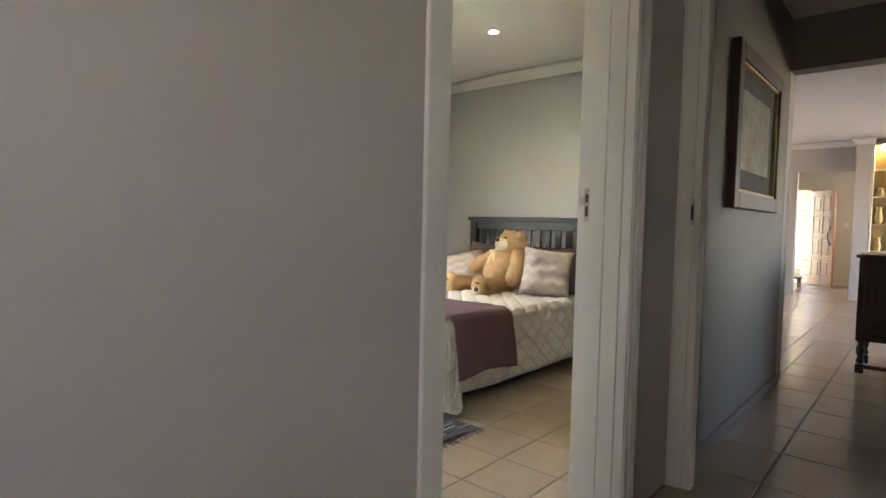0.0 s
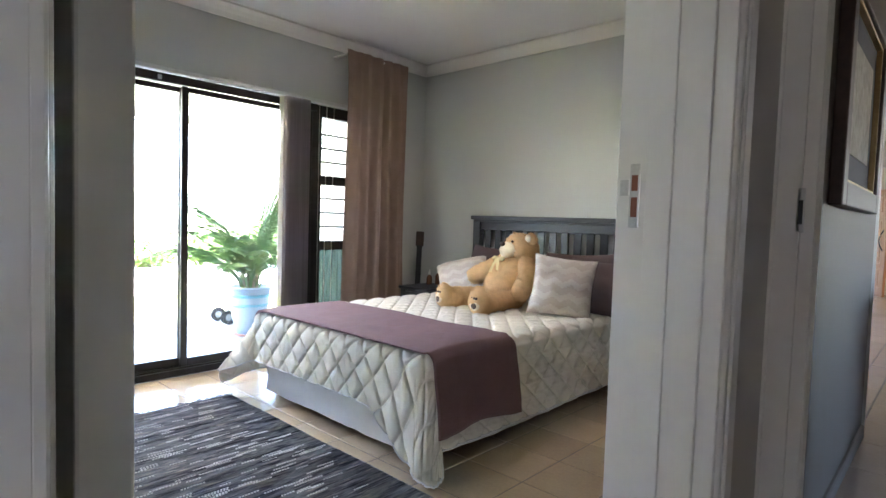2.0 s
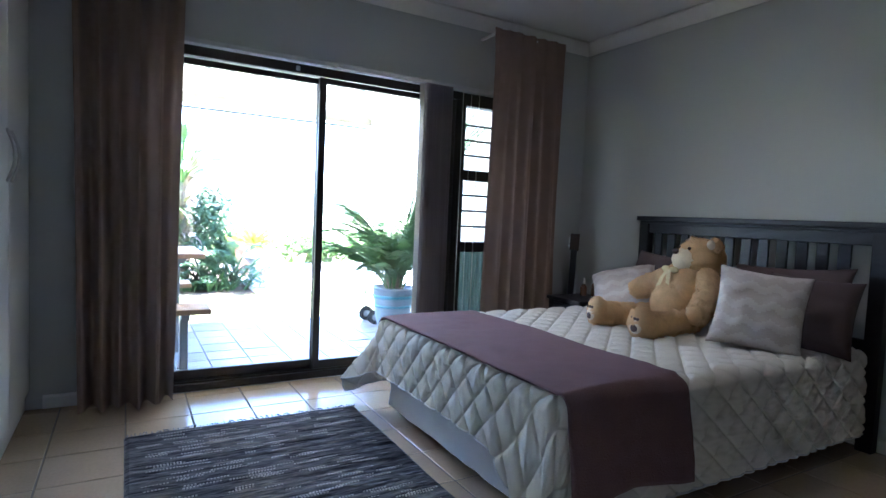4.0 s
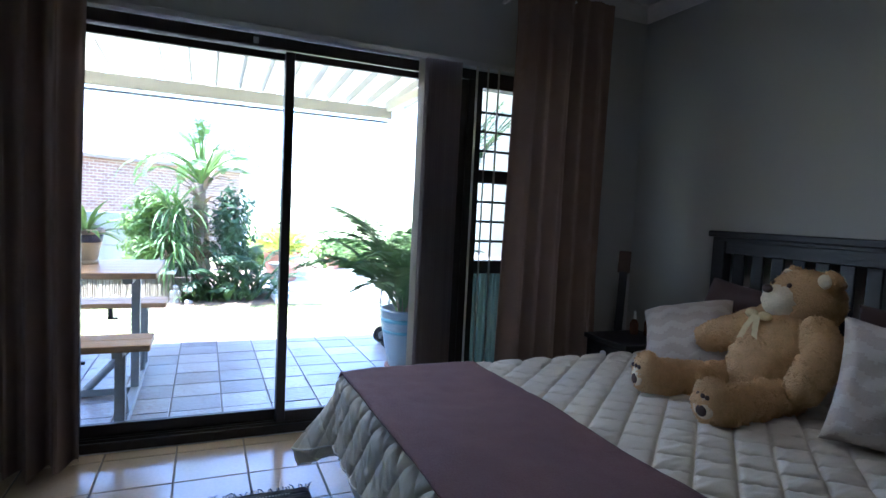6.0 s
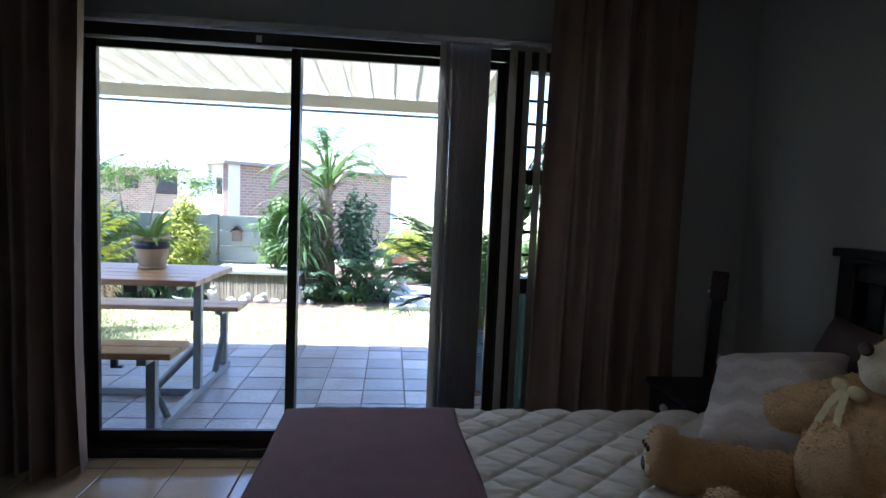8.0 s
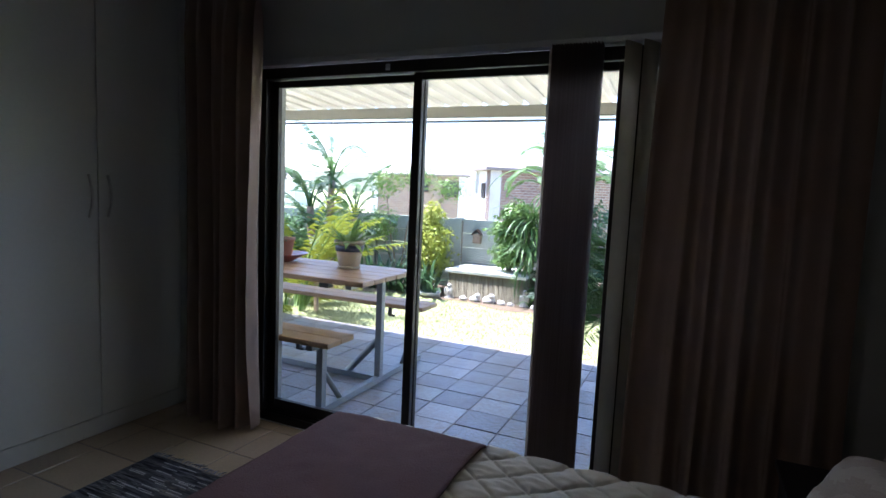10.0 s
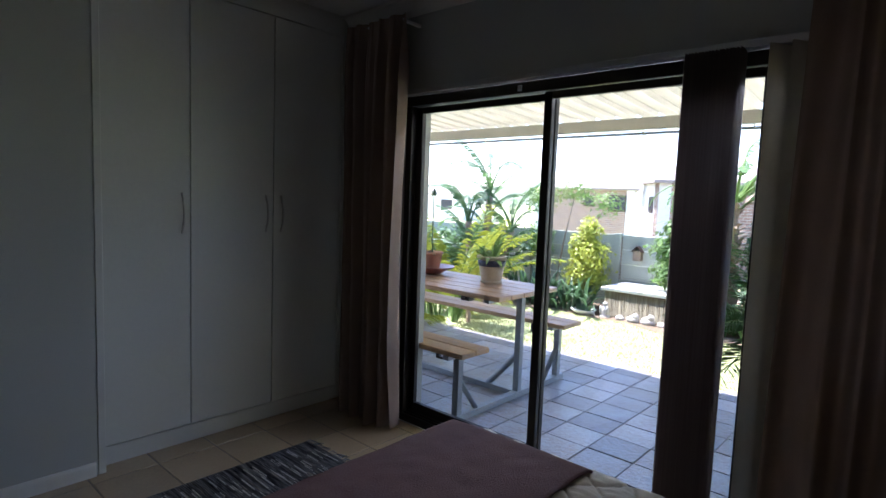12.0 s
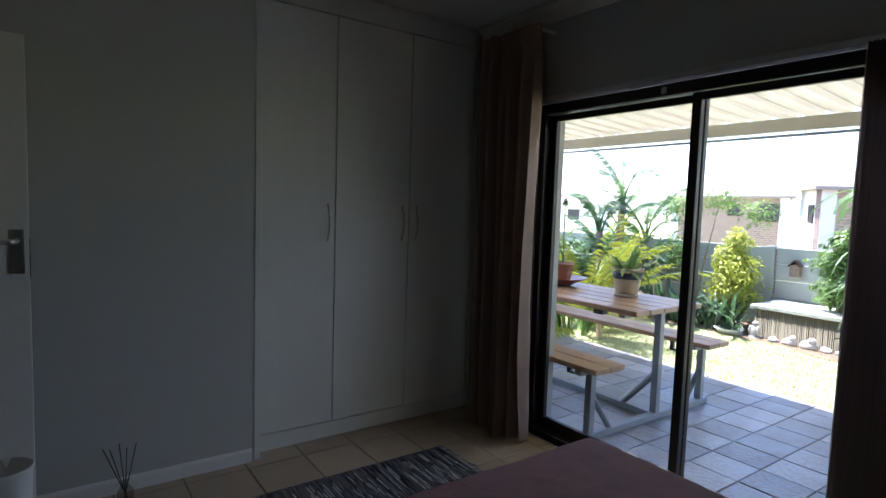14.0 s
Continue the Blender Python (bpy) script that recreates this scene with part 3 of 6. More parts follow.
def door_frame(name, y0, y1, label, inner):
    """A pressed steel door frame: jamb linings with a rebate step and a rolled edge on both faces."""
    root = thing(name, (XH, y0, 0), label, "door frame", kind="structure")
    zt = 2.02
    prof = ((XE - 0.012, XE + 0.045, 0.004), (XE + 0.045, XE + 0.088, 0.018), (XE + 0.088, XH - 0.018, 0.014), (XH - 0.018, XH + 0.012, 0.006))
    for nm, yy, sg in (("jamb", y0, 1), ("jamb", y1, -1)):
        bm = bmesh.new()
        for xa, xb, d in prof:
            a, b = yy - sg * 0.002, yy + sg * d
            box(bm, xa, xb, min(a, b), max(a, b), 0, zt, bevel=0.002)
        for xx in (XE - 0.012, XH + 0.001):
            a, b = yy - sg * 0.058, yy + sg * 0.003
            box(bm, xx, xx + 0.011, min(a, b), max(a, b), 0, zt + 0.05, bevel=0.004)
        if sg < 0:
          tube(bm, [(XH + 0.010, yy - sg * 0.012, 0), (XH + 0.010, yy - sg * 0.012, zt)], 0.008, 10)
        if sg < 0:
          tube(bm, [(XH + 0.009, yy - sg * 0.050, 0), (XH + 0.009, yy - sg * 0.050, zt)], 0.007, 10)
        part(nm, bm, M["white"], root)
    bm = bmesh.new()
    for xa, xb, d in prof:
        box(bm, xa, xb, y0, y1, zt - d, zt + 0.002, bevel=0.002)
    for xx in (XE - 0.012, XH + 0.001):
        box(bm, xx, xx + 0.011, y0 - 0.058, y1 + 0.058, zt - 0.003, zt + 0.055, bevel=0.004)
    part("head", bm, M["white"], root)
    # strike plate on the far jamb
    xs, yf = (XE + 0.022, y1 - 0.005) if inner else (XH - 0.018, y1 - 0.011)
    pl = part("strike_plate", boxed(xs - 0.009, xs + 0.009, yf - 0.003, yf, 1.10, 1.21, bevel=0.001), M["steel"], root, "steel lock strike plate")
    if inner:
        box_lip = bmesh.new()
        box(box_lip, xs - 0.026, xs - 0.009, yf - 0.004, yf - 0.001, 1.155, 1.183, bevel=0.001)
        part("strike_lip", box_lip, M["steel"], pl)
        for za, zb in ((1.163, 1.190), (1.118, 1.152)):
            part("recess", boxed(xs - 0.005, xs + 0.006, yf - 0.0042, yf - 0.0032, za, zb), M["strike"], pl, "rusty red lock recess")
        for zz in (1.107, 1.203):
            bs = bmesh.new()
            tube(bs, [(xs, yf - 0.003, zz), (xs, yf - 0.0045, zz)], 0.004, 8)
            part("screw", bs, M["steel"], pl)
    else:
        part("recess", boxed(xs - 0.005, xs + 0.005, yf - 0.0042, yf - 0.0032, 1.12, 1.18), M["black"], pl)
    return root


door_frame("door_frame_bedroom", DOOR[0], DOOR[1], "white pressed steel bedroom door frame with a strike plate", True)
door_frame("door_frame_passage", 2.28, 2.88, "white pressed steel frame of a second passage door", False)


# ---- sliding door, side window, blinds, curtains ----
def sliding_door():
    root = thing("sliding_door", (-4.30, 2.8, 0), "dark bronze aluminium sliding glass door onto the patio", "sliding door", kind="structure")
    x0, x1, ya, yb, zt = -4.335, -4.245, 1.80, 3.80, 1.99
    bm = bmesh.new()
    box(bm, x0, x1, ya, yb, 0.0, 0.045, bevel=0.004)
    for k in (-4.262, -4.29, -4.318):
        box(bm, k - 0.003, k + 0.003, ya, yb, 0.045, 0.058)
    part("threshold_track", bm, M["frame"], root, "dark aluminium floor track")
    part("top_frame", boxed(x0, x1, ya, yb, zt - 0.055, zt, bevel=0.004), M["frame"], root)
    for y in (ya, yb - 0.045):
        part("side_frame", boxed(x0, x1, y, y + 0.045, 0.045, zt - 0.055, bevel=0.004), M["frame"], root)
    for nm, xa, pa, pb in (("fixed_panel", -4.325, ya + 0.045, 2.80), ("sliding_panel", -4.283, 2.755, yb - 0.045)):
        bm = bmesh.new()
        w = 0.045
        box(bm, xa, xa + 0.032, pa, pa + w, 0.06, zt - 0.06, bevel=0.004)
        box(bm, xa, xa + 0.032, pb - w, pb, 0.06, zt - 0.06, bevel=0.004)
        box(bm, xa + 0.002, xa + 0.030, pa + w, pb - w, 0.06, 0.115, bevel=0.003)
        box(bm, xa + 0.002, xa + 0.030, pa + w, pb - w, zt - 0.095, zt - 0.06, bevel=0.003)
        p = part(nm, bm, M["frame"], root)
        g = part("pane", boxed(xa + 0.013, xa + 0.018, pa + w - 0.004, pb - w + 0.004, 0.112, zt - 0.092), M["glass"], p, "clear glass pane")
        g.visible_shadow = False
    bm = bmesh.new()
    box(bm, -4.251, -4.240, 2.60, 2.625, 1.945, 1.975, bevel=0.003)
    tube(bm, [(-4.24, 2.612, 1.955), (-4.228, 2.612, 1.945)], 0.004, 8)
    part("catch", bm, M["steel"], root, "small steel door catch")


def side_window():
    root = thing("side_window", (-4.30, 4.08, 0), "tall dark side window with burglar bars beside the door", "window", kind="structure")
    x0, x1, ya, yb, zt = -4.335, -4.255, 3.80, 4.36, 1.99
    bm = bmesh.new()
    box(bm, x0, x1, ya, ya + 0.05, 0, zt, bevel=0.004)
    box(bm, x0, x1, yb - 0.05, yb, 0, zt, bevel=0.004)
    for za, zb in ((0, 0.05), (0.83, 0.905), (1.36, 1.435), (zt - 0.09, zt)):
        box(bm, x0, x1, ya + 0.05, yb - 0.05, za, zb, bevel=0.003)
    part("window_frame", bm, M["frame"], root)
    for za, zb in ((0.05, 0.83), (0.905, 1.36), (1.435, zt - 0.09)):
        g = part("pane", boxed(-4.306, -4.301, ya + 0.046, yb - 0.046, za - 0.004, zb + 0.004), M["glass"], root)
        g.visible_shadow = False
    for z in (1.02, 1.135, 1.25, 1.545, 1.655, 1.765):
        part("burglar_bar", boxed(-4.283, -4.273, ya + 0.05, yb - 0.05, z - 0.007, z + 0.007, bevel=0.002), M["frame"], root)
    bm = bmesh.new()
    n = 60
    rows = [[bm.verts.new((-4.345 + 0.008 * math.sin(k * 0.9), ya + 0.05 + (yb - ya - 0.1) * k / n, z)) for z in (0.05, 0.83)] for k in range(n + 1)]
    for a, b in zip(rows, rows[1:]):
        bm.faces.new((a[0], b[0], b[1], a[1]))
    part("outer_screen", bm, M["curtain_green"], root, "green-grey screen behind the lower pane", True)


sliding_door()
side_window()

rail = thing("blind_rail", (-4.20, 3.0, 2.0), "pale aluminium headrail of the vertical blinds", "blind rail")
part("headrail", boxed(-4.236, -4.196, 1.72, 4.40, 1.992, 2.022, bevel=0.004), M["alu"], rail)


def blind(name, y0, n, step, mat, turn, width, label):
    root = thing(name, (-4.215, y0, 0.04), label, "vertical blind")
    for k in range(n):
        y = y0 + k * step
        a = radians(turn + 1.5 * math.sin(k * 2.1))
        bm = bmesh.new()
        c, s = math.cos(a) * width / 2, math.sin(a) * width / 2
        cols = []
        for i in range(4):
            u = -1 + 2 * i / 3
            bow = 0.004 * (1 - u * u)
            cols.append([bm.verts.new((-4.178 + u * c, y + u * s + bow, z)) for z in (0.05, 1.985)])
        for a0, a1 in zip(cols, cols[1:]):
            f = bm.faces.new((a0[0], a1[0], a1[1], a0[1]))
            f.smooth = True
        bmesh.ops.solidify(bm, geom=bm.faces[:], thickness=0.0012)
        part("slat", bm, mat, root)
    return root


blind("blind_stack", 3.456, 17, 0.0122, M["slat"], 1, 0.112, "stack of brown striped fabric vertical blind slats")
blind("blind_edge_slat", 3.452, 1, 0.01, M["slat_pale"], 62, 0.05, "cream end slat of the drawn-back vertical blind")
blind("side_blind", 3.77, 3, 0.068, M["slat_pale"], -33, 0.10, "three cream vertical blind slats at the side window")


def curtain(name, y0, y1, x, folds, zb, label, flare):
    root = thing(name, (x, (y0 + y1) / 2, zb), label, "curtain")
    n, rows = folds * 14, 46
    top = 2.405
    bm = bmesh.new()
    grid = []
    for j in range(rows + 1):
        s = j / rows
        z = top + (zb - top) * s
        ring = []
        for i in range(n + 1):
            u = i / n
            ph = u * folds * 2 * math.pi
            gather = 0.55 + 0.45 * math.cos(min(1.0, s / 0.05) * math.pi)
            amp = 0.012 + 0.038 * min(1.0, s / 0.10) + 0.014 * s
            w = noise.noise(Vector((u * 5, s * 1.6, y0)))
            w2 = noise.noise(Vector((u * 3.2, s * 0.5, y0 + 7)))
            ph += 1.2 * w + 2.4 * w2 + 0.5 * math.sin(3 * u + 2 * s)
            d = amp * (0.75 + 0.9 * noise.noise(Vector((u * 4.5, 0.3 * s, y0 + 3)))) * (math.sin(ph) + 0.35 * math.sin(2 * ph + 1.7)) + 0.004 * noise.noise(Vector((u * 22, s * 7, y0)))
            if s < 0.055:
                d += 0.006 * math.sin(u * folds * 9 * math.pi) * gather
            sag = flare * (u - 0.5) * s * 0.12
            ring.append(bm.verts.new((x + d + 0.012 * w, y0 + (y1 - y0) * u + sag + 0.010 * math.cos(ph), z + 0.008 * math.sin(ph * 0.5) * s)))
        grid.append(ring)
    for a, b in zip(grid, grid[1:]):
        for i in range(n):
            f = bm.faces.new((a[i], a[i + 1], b[i + 1], b[i]))
            f.smooth = True
    part("drape", bm, M["curtain"], root, "", True)
    bm = bmesh.new()
    tube(bm, [(x - 0.03, y0 + 0.03, 2.385), (x - 0.03, y1 - 0.03, 2.385)], 0.009, 8)
    for yy in (y0 + 0.06, y1 - 0.06):
        box(bm, XW + 0.001, x - 0.025, yy - 0.008, yy + 0.008, 2.377, 2.393)
    part("curtain_track", bm, M["white"], root, "white curtain track below the cornice")
    return root


curtain("curtain", 1.45, 1.955, -4.06, 5, 0.015, "brown woven curtain drawn open beside the sliding door", -0.6)
curtain("curtain", 3.885, 4.53, -4.0, 6, 0.015, "brown woven curtain hanging in front of the side window", 0.55)


# ---- built-in cupboard, bedroom door ----
def cupboard():
    root = thing("built_in_cupboard", (-3.45, 1.28, 0), "off-white floor-to-ceiling built-in cupboard with three doors", "cupboard")
    yf = 1.275
    part("plinth", boxed(-4.235, -2.715, 0.72, yf - 0.02, 0, 0.095, bevel=0.002), M["cupboard"], root)
    bm = bmesh.new()
    box(bm, -4.235, -2.715, 0.715, yf - 0.022, 0.096, CEIL - 0.004)
    part("carcass", bm, M["cupboard"], root)
    part("side_trim", boxed(-2.745, -2.712, yf - 0.02, YS + 0.004, 0.0, CEIL - 0.004, bevel=0.003), M["cupboard"], root)
    part("filler", boxed(-4.235, -4.165, yf - 0.02, yf - 0.002, 0.1, CEIL - 0.01, bevel=0.002), M["cupboard"], root)
    for xa, xb, hx in ((-3.177, -2.748, -3.135), (-3.668, -3.183, -3.622), (-4.160, -3.674, -3.722)):
        d = part("door", boxed(xa, xb, yf - 0.018, yf, 0.105, 2.405, bevel=0.003), M["cupboard"], root)
        bm = bmesh.new()
        pts = [(hx, yf + 0.002 + 0.028 * math.sin(math.pi * k / 12), 1.155 + 0.215 * k / 12) for k in range(13)]
        tube(bm, pts, [0.0075 - 0.0015 * abs(k - 6) / 6 for k in range(13)], 8)
        part("handle", bm, M["steel"], d, "bowed satin steel handle")
    part("top_panel", boxed(-4.235, -2.748, yf - 0.02, yf - 0.002, 2.412, CEIL - 0.004, bevel=0.002), M["cupboard"], root)


cupboard()

leaf_door = thing("bedroom_door", (-0.92, 1.37, 0.01), "white bedroom door standing open into the room", "door")
d = part("leaf", boxed(-1.784, -0.9135, 1.362, 1.402, 0.012, 2.0, bevel=0.003), M["white"], leaf_door)
part("lock_case", boxed(-1.7865, -1.782, 1.372, 1.392, 1.03, 1.19, bevel=0.001), M["frame"], d, "dark mortice lock edge plate")
for sy, yy in ((1, 1.402), (-1, 1.362)):
    bm = bmesh.new()
    a, b = yy, yy + sy * 0.006
    box(bm, -1.770, -1.718, min(a, b), max(a, b), 1.05, 1.23, bevel=0.002)
    tube(bm, [(-1.744, yy, 1.185), (-1.744, yy + sy * 0.07, 1.185), (-1.738, yy + sy * 0.092, 1.185), (-1.72, yy + sy * 0.100, 1.185), (-1.63, yy + sy * 0.092, 1.180)], [0.012, 0.010, 0.010, 0.010, 0.009], 12)
    part("lever_handle", bm, M["steel"], d, "steel lever handle on a plate")
bm = bmesh.new()
for k in range(9):
    blob(bm, (-1.635, 1.488, 1.160 - 0.022 * k), (0.005, 0.005, 0.009), seg=8)
for k in range(-2, 3):
    tube(bm, [(-1.635 + 0.003 * k, 1.488, 0.975), (-1.635 + 0.007 * k, 1.490, 0.90)], 0.0015, 5)
single("bead_charm", bm, M["bluepot_band"], "turquoise bead charm hanging from the door handle", "charm")

bm = bmesh.new()
lathe(bm, -2.58, 3.935, CEIL - 0.010, [(0.045, 0.0095), (0.045, 0.003), (0.038, 0.0), (0.028, 0.002), (0.026, 0.0095)], 28)
lt = single("ceiling_downlight", bm, M["white"], "round white recessed ceiling downlight, switched on", "downlight")
bm = bmesh.new()
lathe(bm, -2.58, 3.935, CEIL - 0.0055, [(0.025, 0.0), (0.025, 0.003)], 24)
part("lens", bm, M["lamp"], lt, "glowing lamp lens")

lamp_data = bpy.data.lights.new("downlight_beam", "SPOT")
lamp_data.energy, lamp_data.color, lamp_data.spot_size, lamp_data.spot_blend, lamp_data.shadow_soft_size = 0.7, (1.0, 0.86, 0.68), radians(125), 0.8, 0.035
lamp_ob = new("downlight_beam", lamp_data)
lamp_ob.matrix_world = look((-2.58, 3.935, CEIL - 0.02), (-2.58, 3.935, 0))

# ---- the bed ----
BX0, BX1, BY0, BY1, BZ = -3.49, -2.12, 2.96, 4.88, 0.50


def bed():
    root = thing("bed", ((BX0 + BX1) / 2, 3.9, 0), "double bed with a black slatted wooden headboard", "bed")
    bm = bmesh.new()
    # base cloth with loose ripples
    n = 240
    per = []
    w, d = BX1 - BX0, BY1 - BY0
    total = 2 * (w + d)
    for k in range(n):
        s = total * k / n
        if s < w:
            p, nn = (BX0 + s, BY0), (0, -1)
        elif s < w + d:
            p, nn = (BX1, BY0 + s - w), (1, 0)
        elif s < 2 * w + d:
            p, nn = (BX1 - (s - w - d), BY1), (0, 1)
        else:
            p, nn = (BX0, BY1 - (s - 2 * w - d)), (-1, 0)
        per.append((p, nn))
    rows = []
    for j in range(8):
        h = 0.045 + 0.30 * j / 7
        ring = []
        for k, (p, nn) in enumerate(per):
            o = 0.012 * noise.noise(Vector((p[0] * 11, p[1] * 11, h * 7))) + 0.020 * noise.noise(Vector((p[0] * 3, p[1] * 3, h * 9 + 5)))
            sag = 0.012 * noise.noise(Vector((p[0] * 2.5, p[1] * 2.5, 1))) if j == 0 else 0
            ring.append(bm.verts.new((p[0] + nn[0] * o, p[1] + nn[1] * o, h + sag)))
        rows.append(ring)
    for a, b in zip(rows, rows[1:]):
        for k in range(n):
            bm.faces.new((a[k], a[(k + 1) % n], b[(k + 1) % n], b[k]))
    bm.faces.new(rows[-1])
    part("base", bm, M["valance"], root, "pale grey cloth-covered bed base", True)
    for x in (BX0 + 0.08, BX1 - 0.08):
        for y in (BY0 + 0.1, BY1 - 0.1):
            bm = bmesh.new()
            lathe(bm, x, y, 0.0, [(0.022, 0.0), (0.026, 0.02), (0.030, 0.07)], 14)
            part("leg", bm, M["black"], root)
    part("mattress", boxed(BX0 + 0.01, BX1 - 0.01, BY0 + 0.01, BY1, 0.30, BZ, bevel=0.05), M["quilt"], root)
    hx0, hx1, y0, y1 = -3.535, -2.02, 4.915, 4.975
    hb = part("headboard", boxed(hx0 + 0.03, hx1 - 0.03, y0 + 0.012, y1 - 0.012, 1.035, 1.12, bevel=0.004), M["blackwood"], root, "black stained slatted headboard")
    part("cap", boxed(hx0 - 0.015, hx1 + 0.015, y0 - 0.02, y1 + 0.015, 1.12, 1.152, bevel=0.005), M["blackwood"], hb)
    part("moulding", boxed(hx0 + 0.01, hx1 - 0.01, y0 - 0.006, y1, 1.100, 1.120, bevel=0.004), M["blackwood"], hb)
    part("bottom_rail", boxed(hx0 + 0.03, hx1 - 0.03, y0 + 0.012, y1 - 0.012, 0.42, 0.56, bevel=0.004), M["blackwood"], hb)
    for x in (hx0, hx1 - 0.075):
        part("post", boxed(x, x + 0.075, y0, y1, 0.0, 1.12, bevel=0.005), M["blackwood"], hb)
    k, x = 0, hx0 + 0.115
    while x < hx1 - 0.14:
        part("slat", boxed(x, x + 0.062, y0 + 0.022, y1 - 0.022, 0.56, 1.035, bevel=0.004), M["blackwood"], hb)
        x += 0.106
    return root


bed()


def quilt_height(u, v):
    """Puffed diamonds between stitched lines."""
    p = 0.160
    a, b = (u / 0.86 + v) / p, (u / 0.86 - v) / p
    da, db = abs(a - round(a)) * p, abs(b - round(b)) * p
    d = min(da, db)
    return 0.011 * (1 - math.exp(-(d / 0.026) ** 1.1)) + 0.008 * (1 - math.exp(-(d / 0.006) ** 2))


def quilt():
    top = BZ + 0.012
    left, right, foot = 0.38, 0.43, 0.30
    x0, x1, y0, y1 = BX0 - left, BX1 + right, BY0 - foot, BY1 - 0.02
    nx, ny = 500, 460
    bm = bmesh.new()
    r = 0.045
    grid = []
    for j in range(ny + 1):
        row = []
        for i in range(nx + 1):
            u, v = x0 + (x1 - x0) * i / nx, y0 + (y1 - y0) * j / ny
            ax = (u - BX1) if u > BX1 else (u - BX0 if u < BX0 else 0.0)
            ay = (v - BY0) if v < BY0 else 0.0
            wob = noise.noise(Vector((u * 3.1, v * 3.1, 2.0)))
            wr = 0.003 * noise.noise(Vector((u * 16, v * 16, 4.0))) + 0.004 * noise.noise(Vector((u * 55, v * 26, 1.0)))
            h = quilt_height(u, v) + wr
            if ax == 0 and ay == 0:
                q = Vector((u, v, top + h + 0.006 * wob))
            else:
                c = Vector((min(max(u, BX0), BX1), max(v, BY0), 0))
                out = Vector((ax, ay, 0))
                s = out.length
                n = out / s
                t = min(s / r, math.pi / 2)
                rest = max(0.0, s - r * math.pi / 2)
                both = min(abs(ax), abs(ay)) / max(abs(ax), abs(ay), 1e-6)
                flare = 0.045 + 0.030 * wob + (0.58 * both if ax < 0 else 0.30 * both ** 0.6)
                hor = r * math.sin(t) + rest * flare
                if ax < 0:
                    rest *= 1 + 0.12 * both
                elif ay < 0:
                    # the cloth falls to the floor round the corner
                    near = min(1.0, max(0.0, (u - BX1 + 0.36) / 0.36)) if ax == 0 else min(1.0, 2 * abs(ay) / (abs(ax) + abs(ay)))
                    rest *= 1 + 0.85 * near * near * (3 - 2 * near)
                    rest = min(rest, 0.50)
                ver = r * (1 - math.cos(t)) + rest * math.sqrt(max(0.05, 1 - flare * flare))
                side = Vector((n.x, n.y, 0))
                q = Vector((c.x, c.y, top)) + side * (hor + 0.010 + h * math.sin(t)) - Vector((0, 0, ver - h * math.cos(t)))
                q.z = max(q.z, 0.02 + 0.01 * abs(wob))
            row.append(bm.verts.new(q))
        grid.append(row)
    for a, b in zip(grid, grid[1:]):
        for i in range(nx):
            f = bm.faces.new((a[i], a[i + 1], b[i + 1], b[i]))
            f.smooth = True
    border = [[v.co.copy() for v in grid[0][::3]], [row[0].co.copy() for row in grid[::3]], [row[nx].co.copy() for row in grid[::3]]]
    spread = single("quilt", bm, M["quilt"], "cream diamond-quilted bedspread draped over the bed", "bedspread", smooth=True)
    for line in border:
        bm = bmesh.new()
        tube(bm, line, 0.0045, 6)
        part("piping", bm, M["valance"], spread, "rounded grey-white edge binding")
    return spread


quilt()


def throw():
    y0, y1, xl, drop = 2.905, 3.48, -3.545, 0.40
    top = BZ + 0.050
    bm = bmesh.new()
    nx, ny, r = 110, 46, 0.06
    ln = (BX1 + 0.034 - xl) + drop
    grid = []
    for j in range(ny + 1):
        row = []
        for i in range(nx + 1):
            s, v = ln * i / nx, j / ny
            x = xl + s
            w = noise.noise(Vector((s * 3.5, v * 2.2, 8.0)))
            fine = 0.0035 * noise.noise(Vector((s * 17, v * 11, 3.0)))
            y = y0 + (y1 - y0) * v + 0.012 * noise.noise(Vector((s * 2.4, 0, 1 if j < ny / 2 else 9)))
            edge = BX1 + 0.034
            if x < edge:
                droop = 0.06 * max(0.0, 1 - (s / 0.085)) ** 2
                z = top + 0.006 * w + fine - droop
                if y < BY0 + 0.03:
                    z -= 0.10 * (BY0 + 0.03 - y)
                row.append(bm.verts.new((x, y, z)))
            else:
                d = x - edge
                t = min(d / r, math.pi / 2)
                rest = max(0.0, d - r * math.pi / 2)
                wave = 0.016 * math.sin(v * 7.5 + 0.6) * min(1.0, rest / 0.2)
                xx = edge + r * math.sin(t) + rest * 0.10 + wave + fine
                zz = top - r * (1 - math.cos(t)) - rest * 0.985 + 0.012 * math.sin(v * 4)
                row.append(bm.verts.new((xx, y + 0.02 * rest * (v - 0.3), zz)))
        grid.append(row)
    for a, b in zip(grid, grid[1:]):
        for i in range(nx):
            bm.faces.new((a[i], a[i + 1], b[i + 1], b[i])).smooth = True
    bmesh.ops.recalc_face_normals(bm, faces=bm.faces)
    bmesh.ops.solidify(bm, geom=bm.faces[:], thickness=0.010)
    single("throw_blanket", bm, M["throw"], "mauve-brown fleece throw folded across the foot of the bed", "blanket", smooth=True)


throw()


